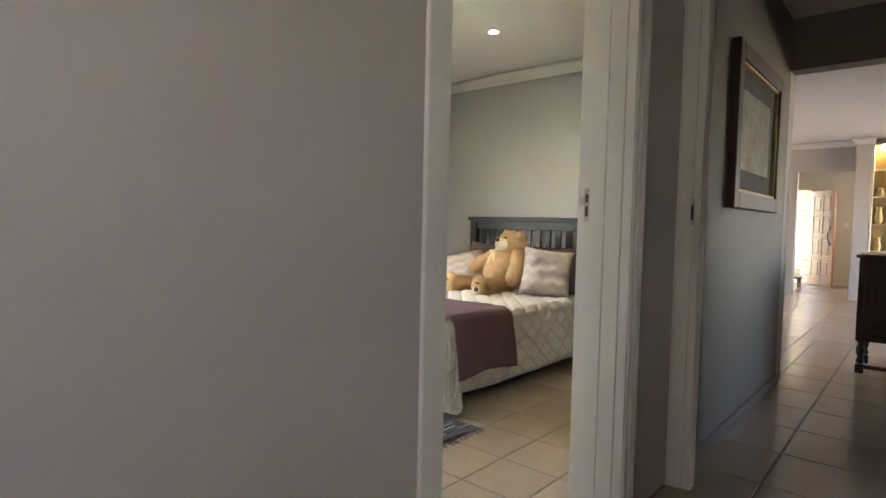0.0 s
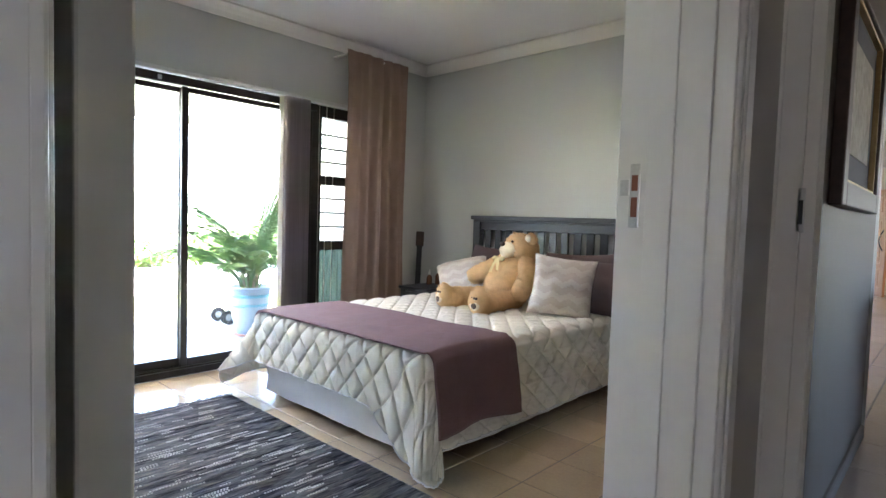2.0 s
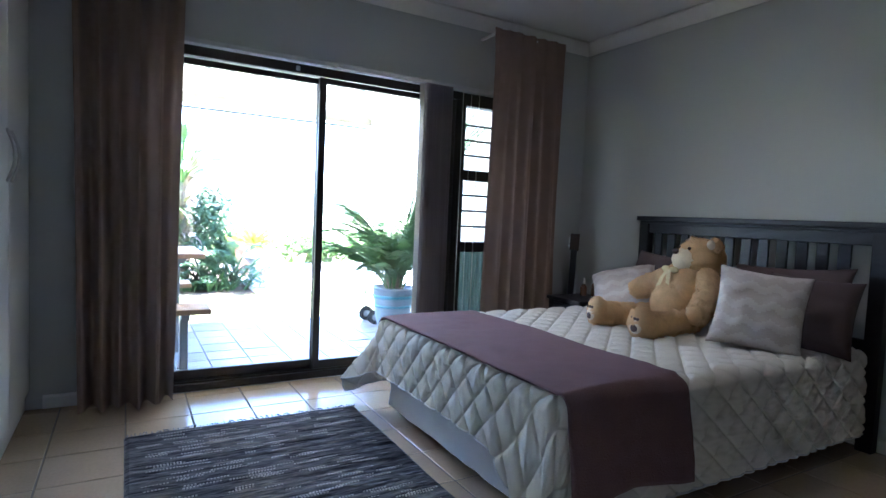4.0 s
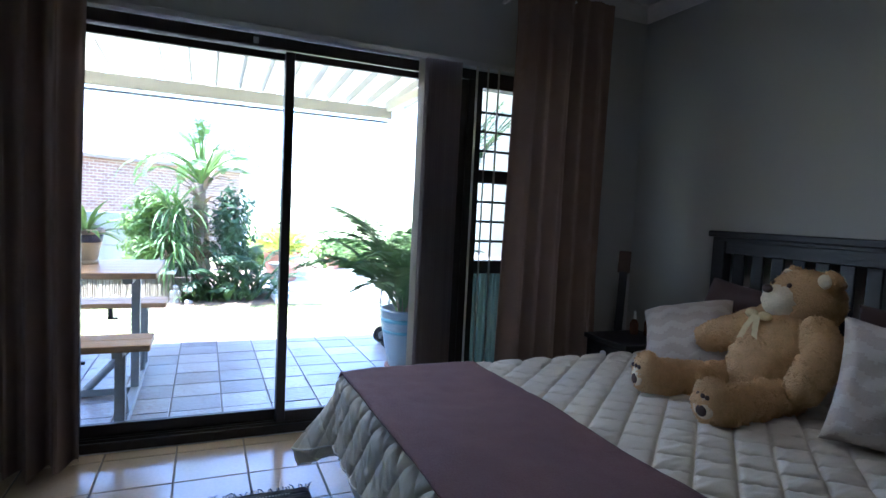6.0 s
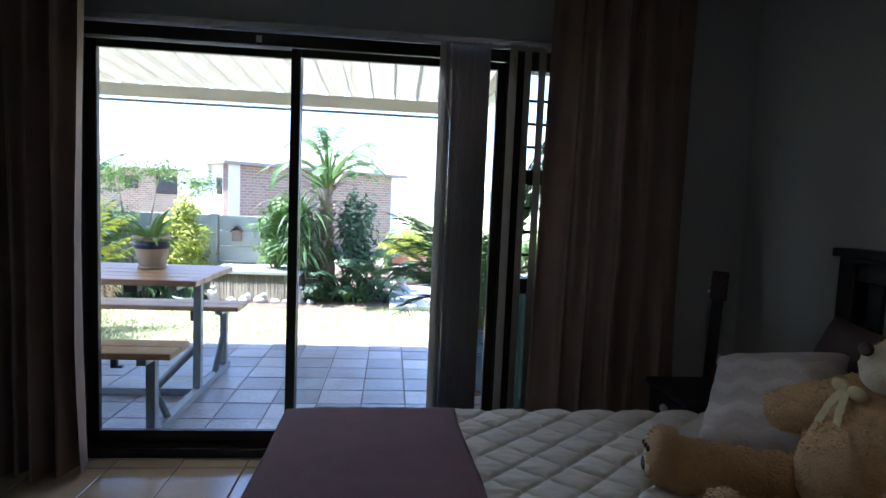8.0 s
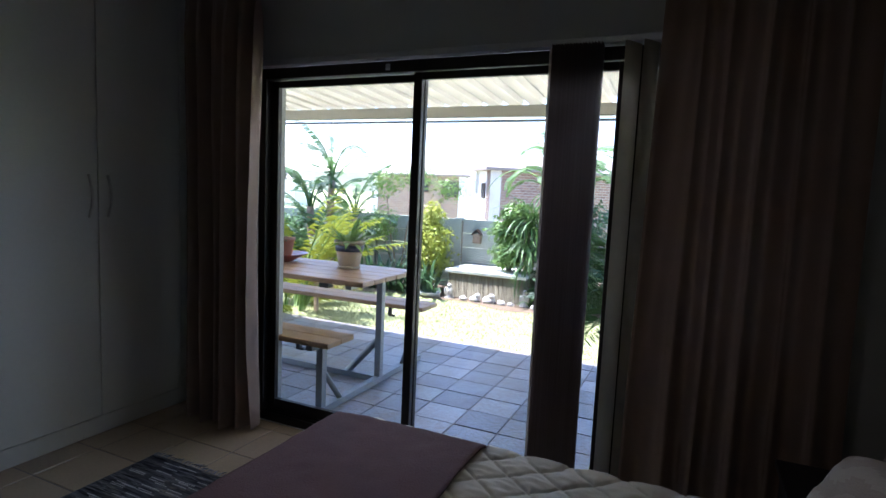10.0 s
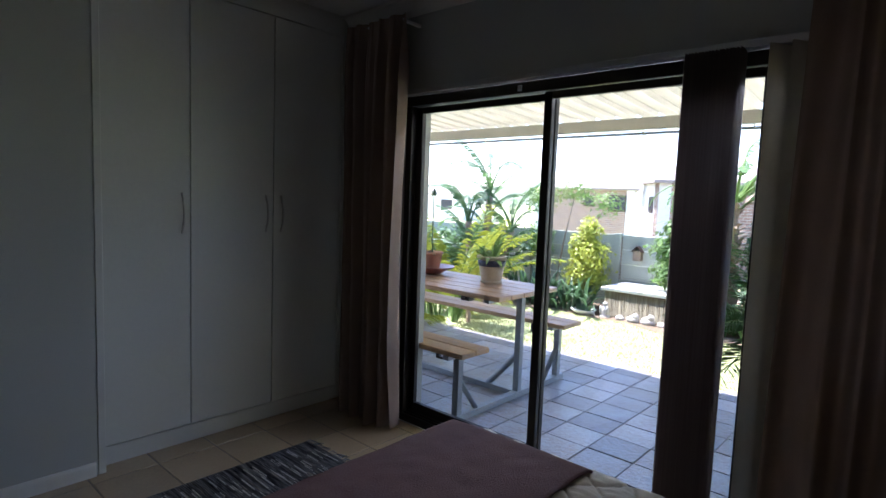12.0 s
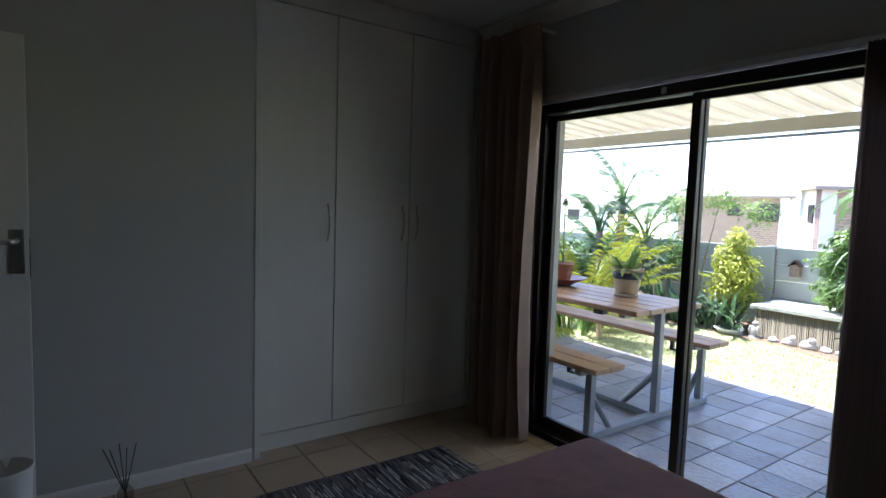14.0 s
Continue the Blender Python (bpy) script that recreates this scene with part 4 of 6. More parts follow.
def pillow(name, center, size, thick, yaw, lean, roll, mat, label, zig=False):
    """A stuffed square cushion with pointed corners."""
    m = Matrix.Translation(center) @ Euler((radians(lean), 0, radians(yaw))).to_matrix().to_4x4() @ Matrix.Rotation(radians(roll), 4, "Y")
    n = 44
    bm = bmesh.new()
    sides = []
    for sg in (-1, 1):
        grid = []
        for j in range(n + 1):
            row = []
            for i in range(n + 1):
                a, b = -1 + 2 * i / n, -1 + 2 * j / n
                pin = 1 - 0.09 * (1 - b * b) * abs(a) ** 3
                pin2 = 1 - 0.09 * (1 - a * a) * abs(b) ** 3
                t = max(0.0, (1 - a ** 4) * (1 - b ** 4)) ** 0.55
                wr = 0.012 * noise.noise(Vector((a * 2.6, b * 2.6, center[0] * 7 + sg))) * t
                z = sg * (thick / 2 * t + wr)
                if zig and sg < 0:
                    ph = (b * 2.3 + 0.34 * abs(((a * 1.9) % 1.0) - 0.5) * 2)
                    z -= 0.0035 * (1 if (ph % 1.0) < 0.45 else 0)
                row.append(bm.verts.new(m @ Vector((a * pin * size[0] / 2, z, b * pin2 * size[1] / 2))))
            grid.append(row)
        sides.append(grid)
    for sg, grid in zip((-1, 1), sides):
        for j in range(n):
            for i in range(n):
                f = bm.faces.new((grid[j][i], grid[j][i + 1], grid[j + 1][i + 1], grid[j + 1][i]))
                f.smooth = True
                if zig:
                    a, b = -1 + (2 * i + 1) / n, -1 + (2 * j + 1) / n
                    ph = (b * 2.3 + 0.34 * abs(((a * 1.9) % 1.0) - 0.5) * 2)
                    f.material_index = 1 if (ph % 1.0) < 0.45 else 0
    bmesh.ops.remove_doubles(bm, verts=bm.verts[:], dist=0.0008)
    bmesh.ops.recalc_face_normals(bm, faces=bm.faces)
    return single(name, bm, mat, label, "cushion" if zig else "pillow", smooth=True)


CU = [M["cushion"], M["cushion_line"]]
pillow("pillow", (-3.13, 4.76, 0.700), (0.66, 0.42), 0.16, 4, -26, 5, M["brown"], "dark brown pillow propped on the headboard behind a cushion")
pillow("pillow", (-2.42, 4.79, 0.70), (0.64, 0.42), 0.15, -2, -14, -3, M["brown"], "dark brown pillow propped against the headboard slats")
pillow("pillow", (-2.20, 4.60, 0.69), (0.40, 0.38), 0.13, 14, -20, 2, M["brown"], "small brown cushion behind a zigzag cushion")
pillow("cushion", (-3.25, 4.48, 0.650), (0.41, 0.41), 0.18, 20, -48, -22, CU, "cream zigzag cushion leaning beside the teddy bear", True)
pillow("cushion", (-2.29, 4.33, 0.705), (0.40, 0.40), 0.15, 32, -20, 6, CU, "cream zigzag cushion propped upright beside the teddy bear", True)


def teddy():
    """One plush mesh: body, head with muzzle and ears, arms, legs with pads, and a ribbon."""
    bm = bmesh.new()
    f = Vector((-0.20, -0.98, 0)).normalized()
    s = Vector((f.y, -f.x, 0))           # to the bear's right hand
    up = Vector((0, 0, 1))
    base = Vector((-2.79, 4.42, BZ + 0.02))

    def at(a, b, c):
        return base + f * a + s * b + up * c

    def frame_of(d):
        return d.to_track_quat("Z", "Y").to_matrix().to_4x4()

    rough, seg = 0.011, 40
    lean = (up - f * 0.42).normalized()
    blob(bm, at(0.0, 0, 0.165), (0.150, 0.145, 0.195), frame_of(lean), seg, rough, 9)
    blob(bm, at(0.055, 0, 0.14), (0.135, 0.125, 0.135), frame_of(lean), seg, rough, 9)
    hc = at(-0.080, 0, 0.378)
    hd = (f + up * 0.26 + s * 0.16).normalized()
    blob(bm, hc, (0.118, 0.112, 0.106), frame_of(up), seg, 0.008, 10)
    blob(bm, hc + hd * 0.078 - up * 0.022, (0.070, 0.060, 0.066), frame_of(hd), 28, 0.004, 10, mat=1)
    blob(bm, hc + hd * 0.140 + up * 0.006, (0.024, 0.015, 0.011), frame_of(hd), 14, mat=2)
    hs = hd.cross(up).normalized()
    for sg in (-1, 1):
        blob(bm, hc + hs * 0.088 * sg + up * 0.078 - hd * 0.015, (0.040, 0.026, 0.038), frame_of(up), 20, 0.006, 12)
        blob(bm, hc + hs * 0.088 * sg + up * 0.076 + hd * 0.008, (0.024, 0.014, 0.024), frame_of(up), 14, 0.003, 12, mat=1)
        blob(bm, hc + hd * 0.092 + hs * 0.040 * sg + up * 0.034, (0.008, 0.008, 0.008), None, 12, mat=2)
    # mouth
    pts = [hc + hd * (0.144 - 0.030 * abs(k) / 4) + hs * 0.010 * k - up * (0.040 - 0.012 * (k / 4) ** 2) for k in range(-4, 5)]
    tube(bm, pts, 0.0022, 6, mat=2)
    # arms and legs
    for sg, el, hand in ((1, (0.03, 0.175, 0.235), (0.09, 0.255, 0.195)), (-1, (0.0, -0.165, 0.225), (0.075, -0.175, 0.125))):
        sh = at(-0.03, 0.105 * sg, 0.29)
        e, h = at(*el), at(*hand)
        for k in range(7):
            t = k / 6
            p = sh.lerp(e, t * 2) if t < 0.5 else e.lerp(h, t * 2 - 1)
            rr = 0.058 + 0.010 * math.sin(t * math.pi)
            blob(bm, p, (rr, rr, rr), None, 22, 0.007, 10)
    for sg, kn, ft in ((1, (0.25, 0.11, 0.07), (0.405, 0.125, 0.072)), (-1, (0.22, -0.13, 0.066), (0.37, -0.165, 0.068))):
        hp = at(0.05, 0.085 * sg, 0.075)
        k1, f1 = at(*kn), at(*ft)
        for k in range(7):
            t = k / 6
            p = hp.lerp(k1, t * 2) if t < 0.5 else k1.lerp(f1, t * 2 - 1)
            rr = 0.072 - 0.006 * math.sin(t * math.pi)
            blob(bm, p, (rr, rr, rr), None, 22, 0.008, 10)
        sole = (f1 - k1).normalized()
        blob(bm, f1 + sole * 0.035 + up * 0.018, (0.070, 0.078, 0.048), frame_of(sole), 26, 0.006, 10)
        blob(bm, f1 + sole * 0.074 + up * 0.005, (0.038, 0.036, 0.010), frame_of(sole), 16, 0.002, 10, mat=1)
        blob(bm, f1 + sole * 0.083 + up * -0.004, (0.020, 0.018, 0.006), frame_of(sole), 12, 0, 10, mat=2)
        for q in (-1, 0, 1):
            blob(bm, f1 + sole * 0.080 + up * 0.042 + s * 0.020 * q, (0.008, 0.008, 0.005), frame_of(sole), 10, 0, 10, mat=2)
    # the whole bear a little larger, the head most
    for v in bm.verts:
        k = min(1.0, max(0.0, (v.co.z - base.z - 0.28) / 0.05))
        v.co = hc + (v.co - hc) * (1 + 0.06 * k)
        v.co = base + (v.co - base) * 1.07 + Vector((0.03, 0, -0.018))
    # tufted skin
    bm.normal_update()
    for v in bm.verts:
        if any(fc.material_index == 0 for fc in v.link_faces):
            v.co += v.normal * (0.007 * noise.noise(v.co * 60) + 0.006 * noise.noise(v.co * 130))
    # pile: short tufts over the plush
    tuft = random.Random(21)
    skin = [(fc, fc.calc_area()) for fc in bm.faces if fc.material_index == 0]
    total = sum(a for _, a in skin)
    for fc, a in skin:
        want = 26000 * a / total
        for k in range(int(want) + (1 if tuft.random() < want % 1 else 0)):
            vs = [v.co for v in fc.verts]
            p = vs[0].lerp(vs[1], tuft.random()).lerp(vs[2].lerp(vs[-1], tuft.random()), tuft.random())
            d = (fc.normal + Vector((tuft.uniform(-0.8, 0.8), tuft.uniform(-0.8, 0.8), tuft.uniform(-1.0, 0.4)))).normalized()
            w = d.cross(Vector((tuft.uniform(-1, 1), tuft.uniform(-1, 1), tuft.uniform(-1, 1)))).normalized() * tuft.uniform(0.0015, 0.0032)
            bm.faces.new([bm.verts.new(p - w), bm.verts.new(p + w), bm.verts.new(p + d * tuft.uniform(0.005, 0.011))])
    # ribbon at the neck
    nk = at(0.045, 0, 0.330)
    for sg in (-1, 1):
        blob(bm, nk + s * 0.032 * sg + f * 0.040, (0.034, 0.012, 0.018), Matrix.Rotation(math.atan2(s.y, s.x), 4, "Z"), 12, 0, mat=3)
        q = [nk + f * 0.05 + s * 0.006 * sg, nk + f * 0.072 + s * 0.024 * sg - up * 0.05, nk + f * 0.085 + s * 0.036 * sg - up * 0.10]
        for a, b in zip(q, q[1:]):
            fc = bm.faces.new([bm.verts.new(p) for p in (a - s * 0.014, a + s * 0.014, b + s * 0.015, b - s * 0.015)])
            fc.material_index = 3
    return single("teddy_bear", bm, [M["fur"], M["muzzle"], M["nose"], M["ribbon"]], "large honey plush teddy bear sitting on the bed", "teddy bear")


teddy()


# ---- bedside table, bottles, small guitar ----
def nightstand():
    root = thing("bedside_table", (-3.68, 4.54, 0), "black wooden bedside table with one drawer", "bedside table")
    x0, x1, y0, y1 = -3.83, -3.52, 4.36, 4.72
    part("top", boxed(x0 - 0.012, x1 + 0.012, y0 - 0.015, y1, 0.530, 0.555, bevel=0.004), M["blackwood"], root)
    bm = bmesh.new()
    box(bm, x0, x1, y0 + 0.01, y1 - 0.005, 0.36, 0.529)
    part("body", bm, M["blackwood"], root)
    for x in (x0, x1 - 0.04):
        for y in (y0, y1 - 0.045):
            part("leg", boxed(x, x + 0.04, y, y + 0.04, 0, 0.529, bevel=0.003), M["blackwood"], root)
    part("shelf", boxed(x0 + 0.005, x1 - 0.005, y0 + 0.01, y1 - 0.01, 0.14, 0.16, bevel=0.002), M["blackwood"], root)
    d = part("drawer", boxed(x0 + 0.045, x1 - 0.045, y0 - 0.004, y0 + 0.012, 0.40, 0.515, bevel=0.003), M["blackwood"], root)
    bm = bmesh.new()
    blob(bm, (-3.67, y0 - 0.020, 0.478), (0.017, 0.014, 0.017), None, 16)
    tube(bm, [(-3.67, y0 - 0.002, 0.478), (-3.67, y0 - 0.018, 0.478)], 0.007, 10)
    part("knob", bm, M["pale"], d, "round white china knob")


nightstand()
for k, (x, y, h) in enumerate(((-3.735, 4.60, 0.085), (-3.69, 4.66, 0.10))):
    bt = thing("bottle", (x, y, 0.556), "small amber perfume bottle with a white pump on the bedside table", "bottle", "bottles on the bedside table")
    bm = bmesh.new()
    lathe(bm, x, y, 0.556, [(0.020, 0), (0.024, 0.004), (0.024, h * 0.7), (0.018, h * 0.85), (0.008, h)], 18)
    part("flask", bm, M["amber"], bt)
    bm = bmesh.new()
    lathe(bm, x, y, 0.556 + h, [(0.009, 0), (0.009, 0.018), (0.006, 0.024), (0.006, 0.042)], 12)
    part("pump", bm, M["pale"], bt, "white pump cap")


def guitar():
    root = thing("small_guitar", (-4.07, 4.80, 0.0), "small dark guitar leaning in the corner of the room", "guitar")
    tilt = Matrix.Translation((-4.04, 4.74, 0.012)) @ Euler((radians(-1.5), radians(1.5), radians(46))).to_matrix().to_4x4()
    bm = bmesh.new()
    n, t = 40, 0.055
    rings = []
    for y in (-t / 2, t / 2):
        ring = []
        for k in range(n):
            a = 2 * math.pi * k / n
            w = 0.105 * (1 - 0.20 * math.sin(a)) * (1 - 0.22 * math.exp(-((math.sin(a) - 0.15) / 0.25) ** 2))
            ring.append(bm.verts.new(tilt @ Vector((w * math.cos(a), y, 0.16 + 0.16 * math.sin(a)))))
        rings.append(ring)
    for k in range(n):
        bm.faces.new((rings[0][k], rings[0][(k + 1) % n], rings[1][(k + 1) % n], rings[1][k]))
    bm.faces.new(rings[0]), bm.faces.new(rings[1])
    bmesh.ops.recalc_face_normals(bm, faces=bm.faces)
    part("body", bm, M["darkwood"], root)
    part("neck", boxed(-0.024, 0.024, -0.032, -0.008, 0.26, 0.86, bevel=0.004, m=tilt), M["blackwood"], root)
    hd = part("headstock", boxed(-0.036, 0.036, -0.030, -0.012, 0.850, 0.985, bevel=0.006, m=tilt), M["darkwood"], root)
    for sg in (-1, 1):
        for z in (0.885, 0.915, 0.945):
            bm = bmesh.new()
            tube(bm, [tilt @ Vector((0.026 * sg, -0.021, z)), tilt @ Vector((0.046 * sg, -0.021, z))], [0.004, 0.007], 8)
            part("tuning_peg", bm, M["steel"], hd)


guitar()


# ---- rug ----
def rug():
    x0, x1, y0, y1 = -3.64, -1.77, 1.70, 2.82
    bm = bmesh.new()
    n, m = 360, 60
    rng = random.Random(3)
    grid = []
    hts = [0.007 + 0.004 * (k % 2) + rng.uniform(-0.0015, 0.0015) for k in range(n + 1)]
    for i in range(n + 1):
        x = x0 + (x1 - x0) * i / n
        row = []
        for j in range(m + 1):
            v = j / m
            wob = 0.012 * noise.noise(Vector((x * 2, v * 2, 0)))
            z = hts[i] + 0.0025 * noise.noise(Vector((i * 0.9, v * 24, 5)))
            if i in (0, n) or j in (0, m):
                z = 0.002
            row.append(bm.verts.new((x + 0.004 * noise.noise(Vector((x * 5, v * 9, 7))), y0 + (y1 - y0) * v + (wob if j in (0, m) else wob * 0.6), z)))
        grid.append(row)
    for a, b in zip(grid, grid[1:]):
        for j in range(m):
            bm.faces.new((a[j], b[j], b[j + 1], a[j + 1]))
    root = thing("rug", (-2.66, 2.26, 0), "grey woven rag rug with white flecks on the tiles", "rug")
    part("weave", bm, M["rug"], root)
    bm = bmesh.new()
    for k in range(300):
        i = rng.randrange(6, n - 6)
        x, y, ln = x0 + (x1 - x0) * i / n, rng.uniform(y0 + 0.03, y1 - 0.16), rng.uniform(0.04, 0.13)
        q = y
        while q < y + ln:
            box(bm, x - 0.0022, x + 0.0022, q, q + 0.0075, 0.009, 0.0128)
            q += 0.0125
    tagged(part("fleck", bm, M["rug_dash"], root, "white thread flecks"), kind="stuff")
    for xe, sg in ((x0, -1), (x1, 1)):
        bm = bmesh.new()
        k = y0 + 0.01
        while k < y1:
            a = rng.uniform(-0.6, 0.6)
            ln = rng.uniform(0.025, 0.055)
            p = Vector((xe, k, 0.006))
            tube(bm, [p, p + Vector((sg * ln * 0.5, a * ln * 0.4, 0.004)), p + Vector((sg * ln, a * ln, -0.003))], [0.0035, 0.003, 0.0012], 5)
            k += rng.uniform(0.010, 0.022)
        part("fringe", bm, M["rug"], root, "knotted grey fringe")


rug()

df = thing("reed_diffuser", (-2.11, 1.43, 0), "small glass reed diffuser with dark sticks by the wall", "diffuser")
bm = bmesh.new()
lathe(bm, -2.11, 1.43, 0.001, [(0.024, 0), (0.034, 0.008), (0.034, 0.045), (0.022, 0.065), (0.012, 0.075), (0.014, 0.095)], 20)
part("bottle", bm, M["diffuser"], df)
for k, (dx, dy) in enumerate(((-0.045, 0.0), (0.06, 0.02), (0.02, -0.03), (0.085, 0.0), (-0.005, 0.03))):
    bm = bmesh.new()
    tube(bm, [(-2.11 - dx * 0.1, 1.43 - dy * 0.1, 0.01), (-2.11 + dx, 1.43 + dy, 0.26)], 0.0025, 6)
    part("reed", bm, M["darkwood"], df)
bn = thing("waste_bin", (-1.74, 1.52, 0), "small white plastic bin standing behind the open door", "bin")
bm = bmesh.new()
lathe(bm, -1.69, 1.49, 0.0, [(0.07, 0), (0.08, 0.02), (0.092, 0.28), (0.096, 0.285), (0.09, 0.29), (0.078, 0.03)], 24)
part("bucket", bm, M["pale"], bn)


# ---- passage and living room ----
def picture(name, at, w, h, face, depth, mats, label, fw=0.06):
    """A framed picture on a wall whose outward normal is +x ('x') or -y ('y')."""
    root = thing(name, at, label, "picture")
    x, y, z = at

    def put(a0, a1, b0, b1, d0, d1, bev=0.0):
        return boxed(x + d0, x + d1, y + a0, y + a1, z + b0, z + b1, bevel=bev) if face == "x" else boxed(x + a0, x + a1, y - d1, y - d0, z + b0, z + b1, bevel=bev)

    for a0, a1, b0, b1 in ((0, fw, 0, h), (w - fw, w, 0, h), (fw, w - fw, 0, fw), (fw, w - fw, h - fw, h)):
        part("frame_rail", put(a0, a1, b0, b1, 0.002, depth, 0.006), mats[0], root)
    g = 0.014
    for a0, a1, b0, b1 in ((fw, fw + g, fw, h - fw), (w - fw - g, w - fw, fw, h - fw), (fw + g, w - fw - g, fw, fw + g), (fw + g, w - fw - g, h - fw - g, h - fw)):
        part("slip", put(a0, a1, b0, b1, 0.002, depth * 0.7, 0.003), M["gold"], root, "thin gold slip")
    part("mount", put(fw + g, w - fw - g, fw + g, h - fw - g, 0.002, 0.010), mats[1], root)
    m0 = fw + g + min(w, h) * 0.13
    part("drawing", put(m0, w - m0, m0, h - m0, 0.010, 0.013), mats[2], root, "muted grey drawing")
    return root


picture("framed_picture", (-0.80, 3.49, 1.195), 1.06, 0.83, "x", 0.045, (M["darkwood"], M["mount"], M["sketch"]), "large picture in a dark and gold wooden frame", 0.085)
sw = thing("light_switch", (-0.80, 4.70, 1.22), "white plastic light switch on the passage wall", "switch")
part("plate", boxed(-0.799, -0.791, 4.66, 4.74, 1.215, 1.335, bevel=0.003), M["pale"], sw)
part("rocker", boxed(-0.792, -0.787, 4.685, 4.715, 1.25, 1.30, bevel=0.002), M["pale"], sw)


def sideboard():
    root = thing("sideboard", (0.0, 6.1, 0), "dark wooden sideboard on turned legs", "sideboard")
    x0, x1, y0, y1 = -0.42, 0.55, 5.80, 6.30
    part("top", boxed(x0 - 0.02, x1, y0 - 0.02, y1, 0.89, 0.915, bevel=0.006), M["darkwood"], root)
    part("carcass", boxed(x0, x1, y0, y1, 0.25, 0.889, bevel=0.004), M["darkwood"], root)
    for xa, xb in ((x0 + 0.04, 0.05), (0.07, x1 - 0.04)):
        d = part("door", boxed(xa, xb, y0 - 0.012, y0, 0.29, 0.85, bevel=0.004), M["darkwood"], root)
        part("panel", boxed(xa + 0.06, xb - 0.06, y0 - 0.020, y0 - 0.012, 0.36, 0.78, bevel=0.006), M["darkwood"], d)
    for x in (x0 + 0.035, x1 - 0.04):
        for y in (y0 + 0.035, y1 - 0.035):
            bm = bmesh.new()
            box(bm, x - 0.028, x + 0.028, y - 0.028, y + 0.028, 0.0, 0.07, bevel=0.003)
            lathe(bm, x, y, 0.07, [(0.018, 0), (0.030, 0.02), (0.018, 0.045), (0.028, 0.09), (0.030, 0.12), (0.018, 0.15), (0.028, 0.18)], 16)
            part("leg", bm, M["darkwood"], root)
    part("stretcher", boxed(x0 + 0.05, x1 - 0.05, y0 + 0.02, y0 + 0.05, 0.035, 0.065, bevel=0.003), M["darkwood"], root)


sideboard()


def front_door():
    root = thing("front_door", (-1.87, 14.03, 0), "orange-brown panelled wooden front door standing open", "door")
    m = Matrix.Translation((-1.87, 14.0, 0.012)) @ Matrix.Rotation(math.atan2(-0.60, 0.47), 4, "Z")
    w, h = 0.76, 1.87
    bm = bmesh.new()
    xs, zs = (0, 0.11, 0.345, 0.415, 0.65, w), (0, 0.16, 0.50, 0.585, 0.93, 1.015, 1.36, 1.445, 1.76, h)
    box(bm, 0.02, w - 0.02, 0.012, 0.028, 0.02, h - 0.02, m=m)
    for a, b in ((0, xs[1]), (xs[2], xs[3]), (xs[4], w)):
        box(bm, a, b, 0.0, 0.042, 0, h, bevel=0.004, m=m)
    for a, b in zip(zs[::2], zs[1::2]):
        for c, d in ((xs[1], xs[2]), (xs[3], xs[4])):
            box(bm, c, d, 0.001, 0.041, a, b, bevel=0.004, m=m)
    leaf = part("leaf", bm, M["doorwood"], root)
    for (c, d) in ((xs[1], xs[2]), (xs[3], xs[4])):
        for a, b in zip(zs[1::2], zs[2::2]):
            part("raised_panel", boxed(c + 0.035, d - 0.035, 0.002, 0.038, a + 0.035, b - 0.035, bevel=0.008, m=m), M["doorwood"], leaf)
    bm = bmesh.new()
    pts = [m @ Vector((w - 0.06 - 0.02 * math.sin(math.pi * k / 10), -0.005 - 0.055 * math.sin(math.pi * k / 10), 0.80 + 0.36 * k / 10)) for k in range(11)]
    tube(bm, pts, 0.011, 8)
    part("pull_handle", bm, M["darkwood"], leaf, "curved dark pull handle")


front_door()
picture("entrance_picture", (-1.10, 14.05, 1.15), 0.5, 0.8, "y", 0.03, (M["darkwood"], M["sketch"], M["mount"]), "narrow dark framed picture on the entrance wall", 0.03)
sw = thing("entrance_switch", (-1.26, 14.04, 1.15), "cream light switch beside the front door", "switch")
part("plate", boxed(-1.30, -1.23, 14.04, 14.049, 1.15, 1.27, bevel=0.003), M["pale"], sw)
st = thing("plant_stand", (-1.90, 13.2, 0), "low dark wooden plant stand in the entrance", "stand")
part("top", boxed(-2.15, -1.86, 13.05, 13.35, 0.15, 0.19, bevel=0.005), M["darkwood"], st)
for x in (-2.12, -1.89):
    for y in (13.08, 13.32):
        bm = bmesh.new()
        tube(bm, [(x, y, 0.0), (x, y, 0.15)], [0.014, 0.022], 8)
        part("leg", bm, M["darkwood"], st)
gl = thing("glass_jar", (-1.93, 13.2, 0.19), "small clear glass jar on the plant stand", "jar")
bm = bmesh.new()
lathe(bm, -1.93, 13.2, 0.191, [(0.05, 0), (0.06, 0.03), (0.055, 0.13), (0.045, 0.15)], 16)
part("jar_body", bm, M["diffuser"], gl)

dc = thing("display_niche", (-0.40, 11.4, 0.8), "gold-lit glass display cabinet on the living room wall", "cabinet")
part("back_panel", boxed(-0.72, 0.0, 11.46, 11.495, 0.78, 2.45, bevel=0.003), M["gold"], dc)
for x in (-0.735, -0.02):
    part("side_panel", boxed(x, x + 0.025, 11.28, 11.459, 0.78, 2.45, bevel=0.003), M["cream"], dc)
for z in (0.78, 1.2, 1.62, 2.04, 2.425):
    part("shelf", boxed(-0.709, -0.021, 11.29, 11.459, z, z + 0.02, bevel=0.002), M["cream"], dc)
bm = bmesh.new()
lathe(bm, -0.60, 11.38, 2.405, [(0.03, 0), (0.03, 0.018)], 14)
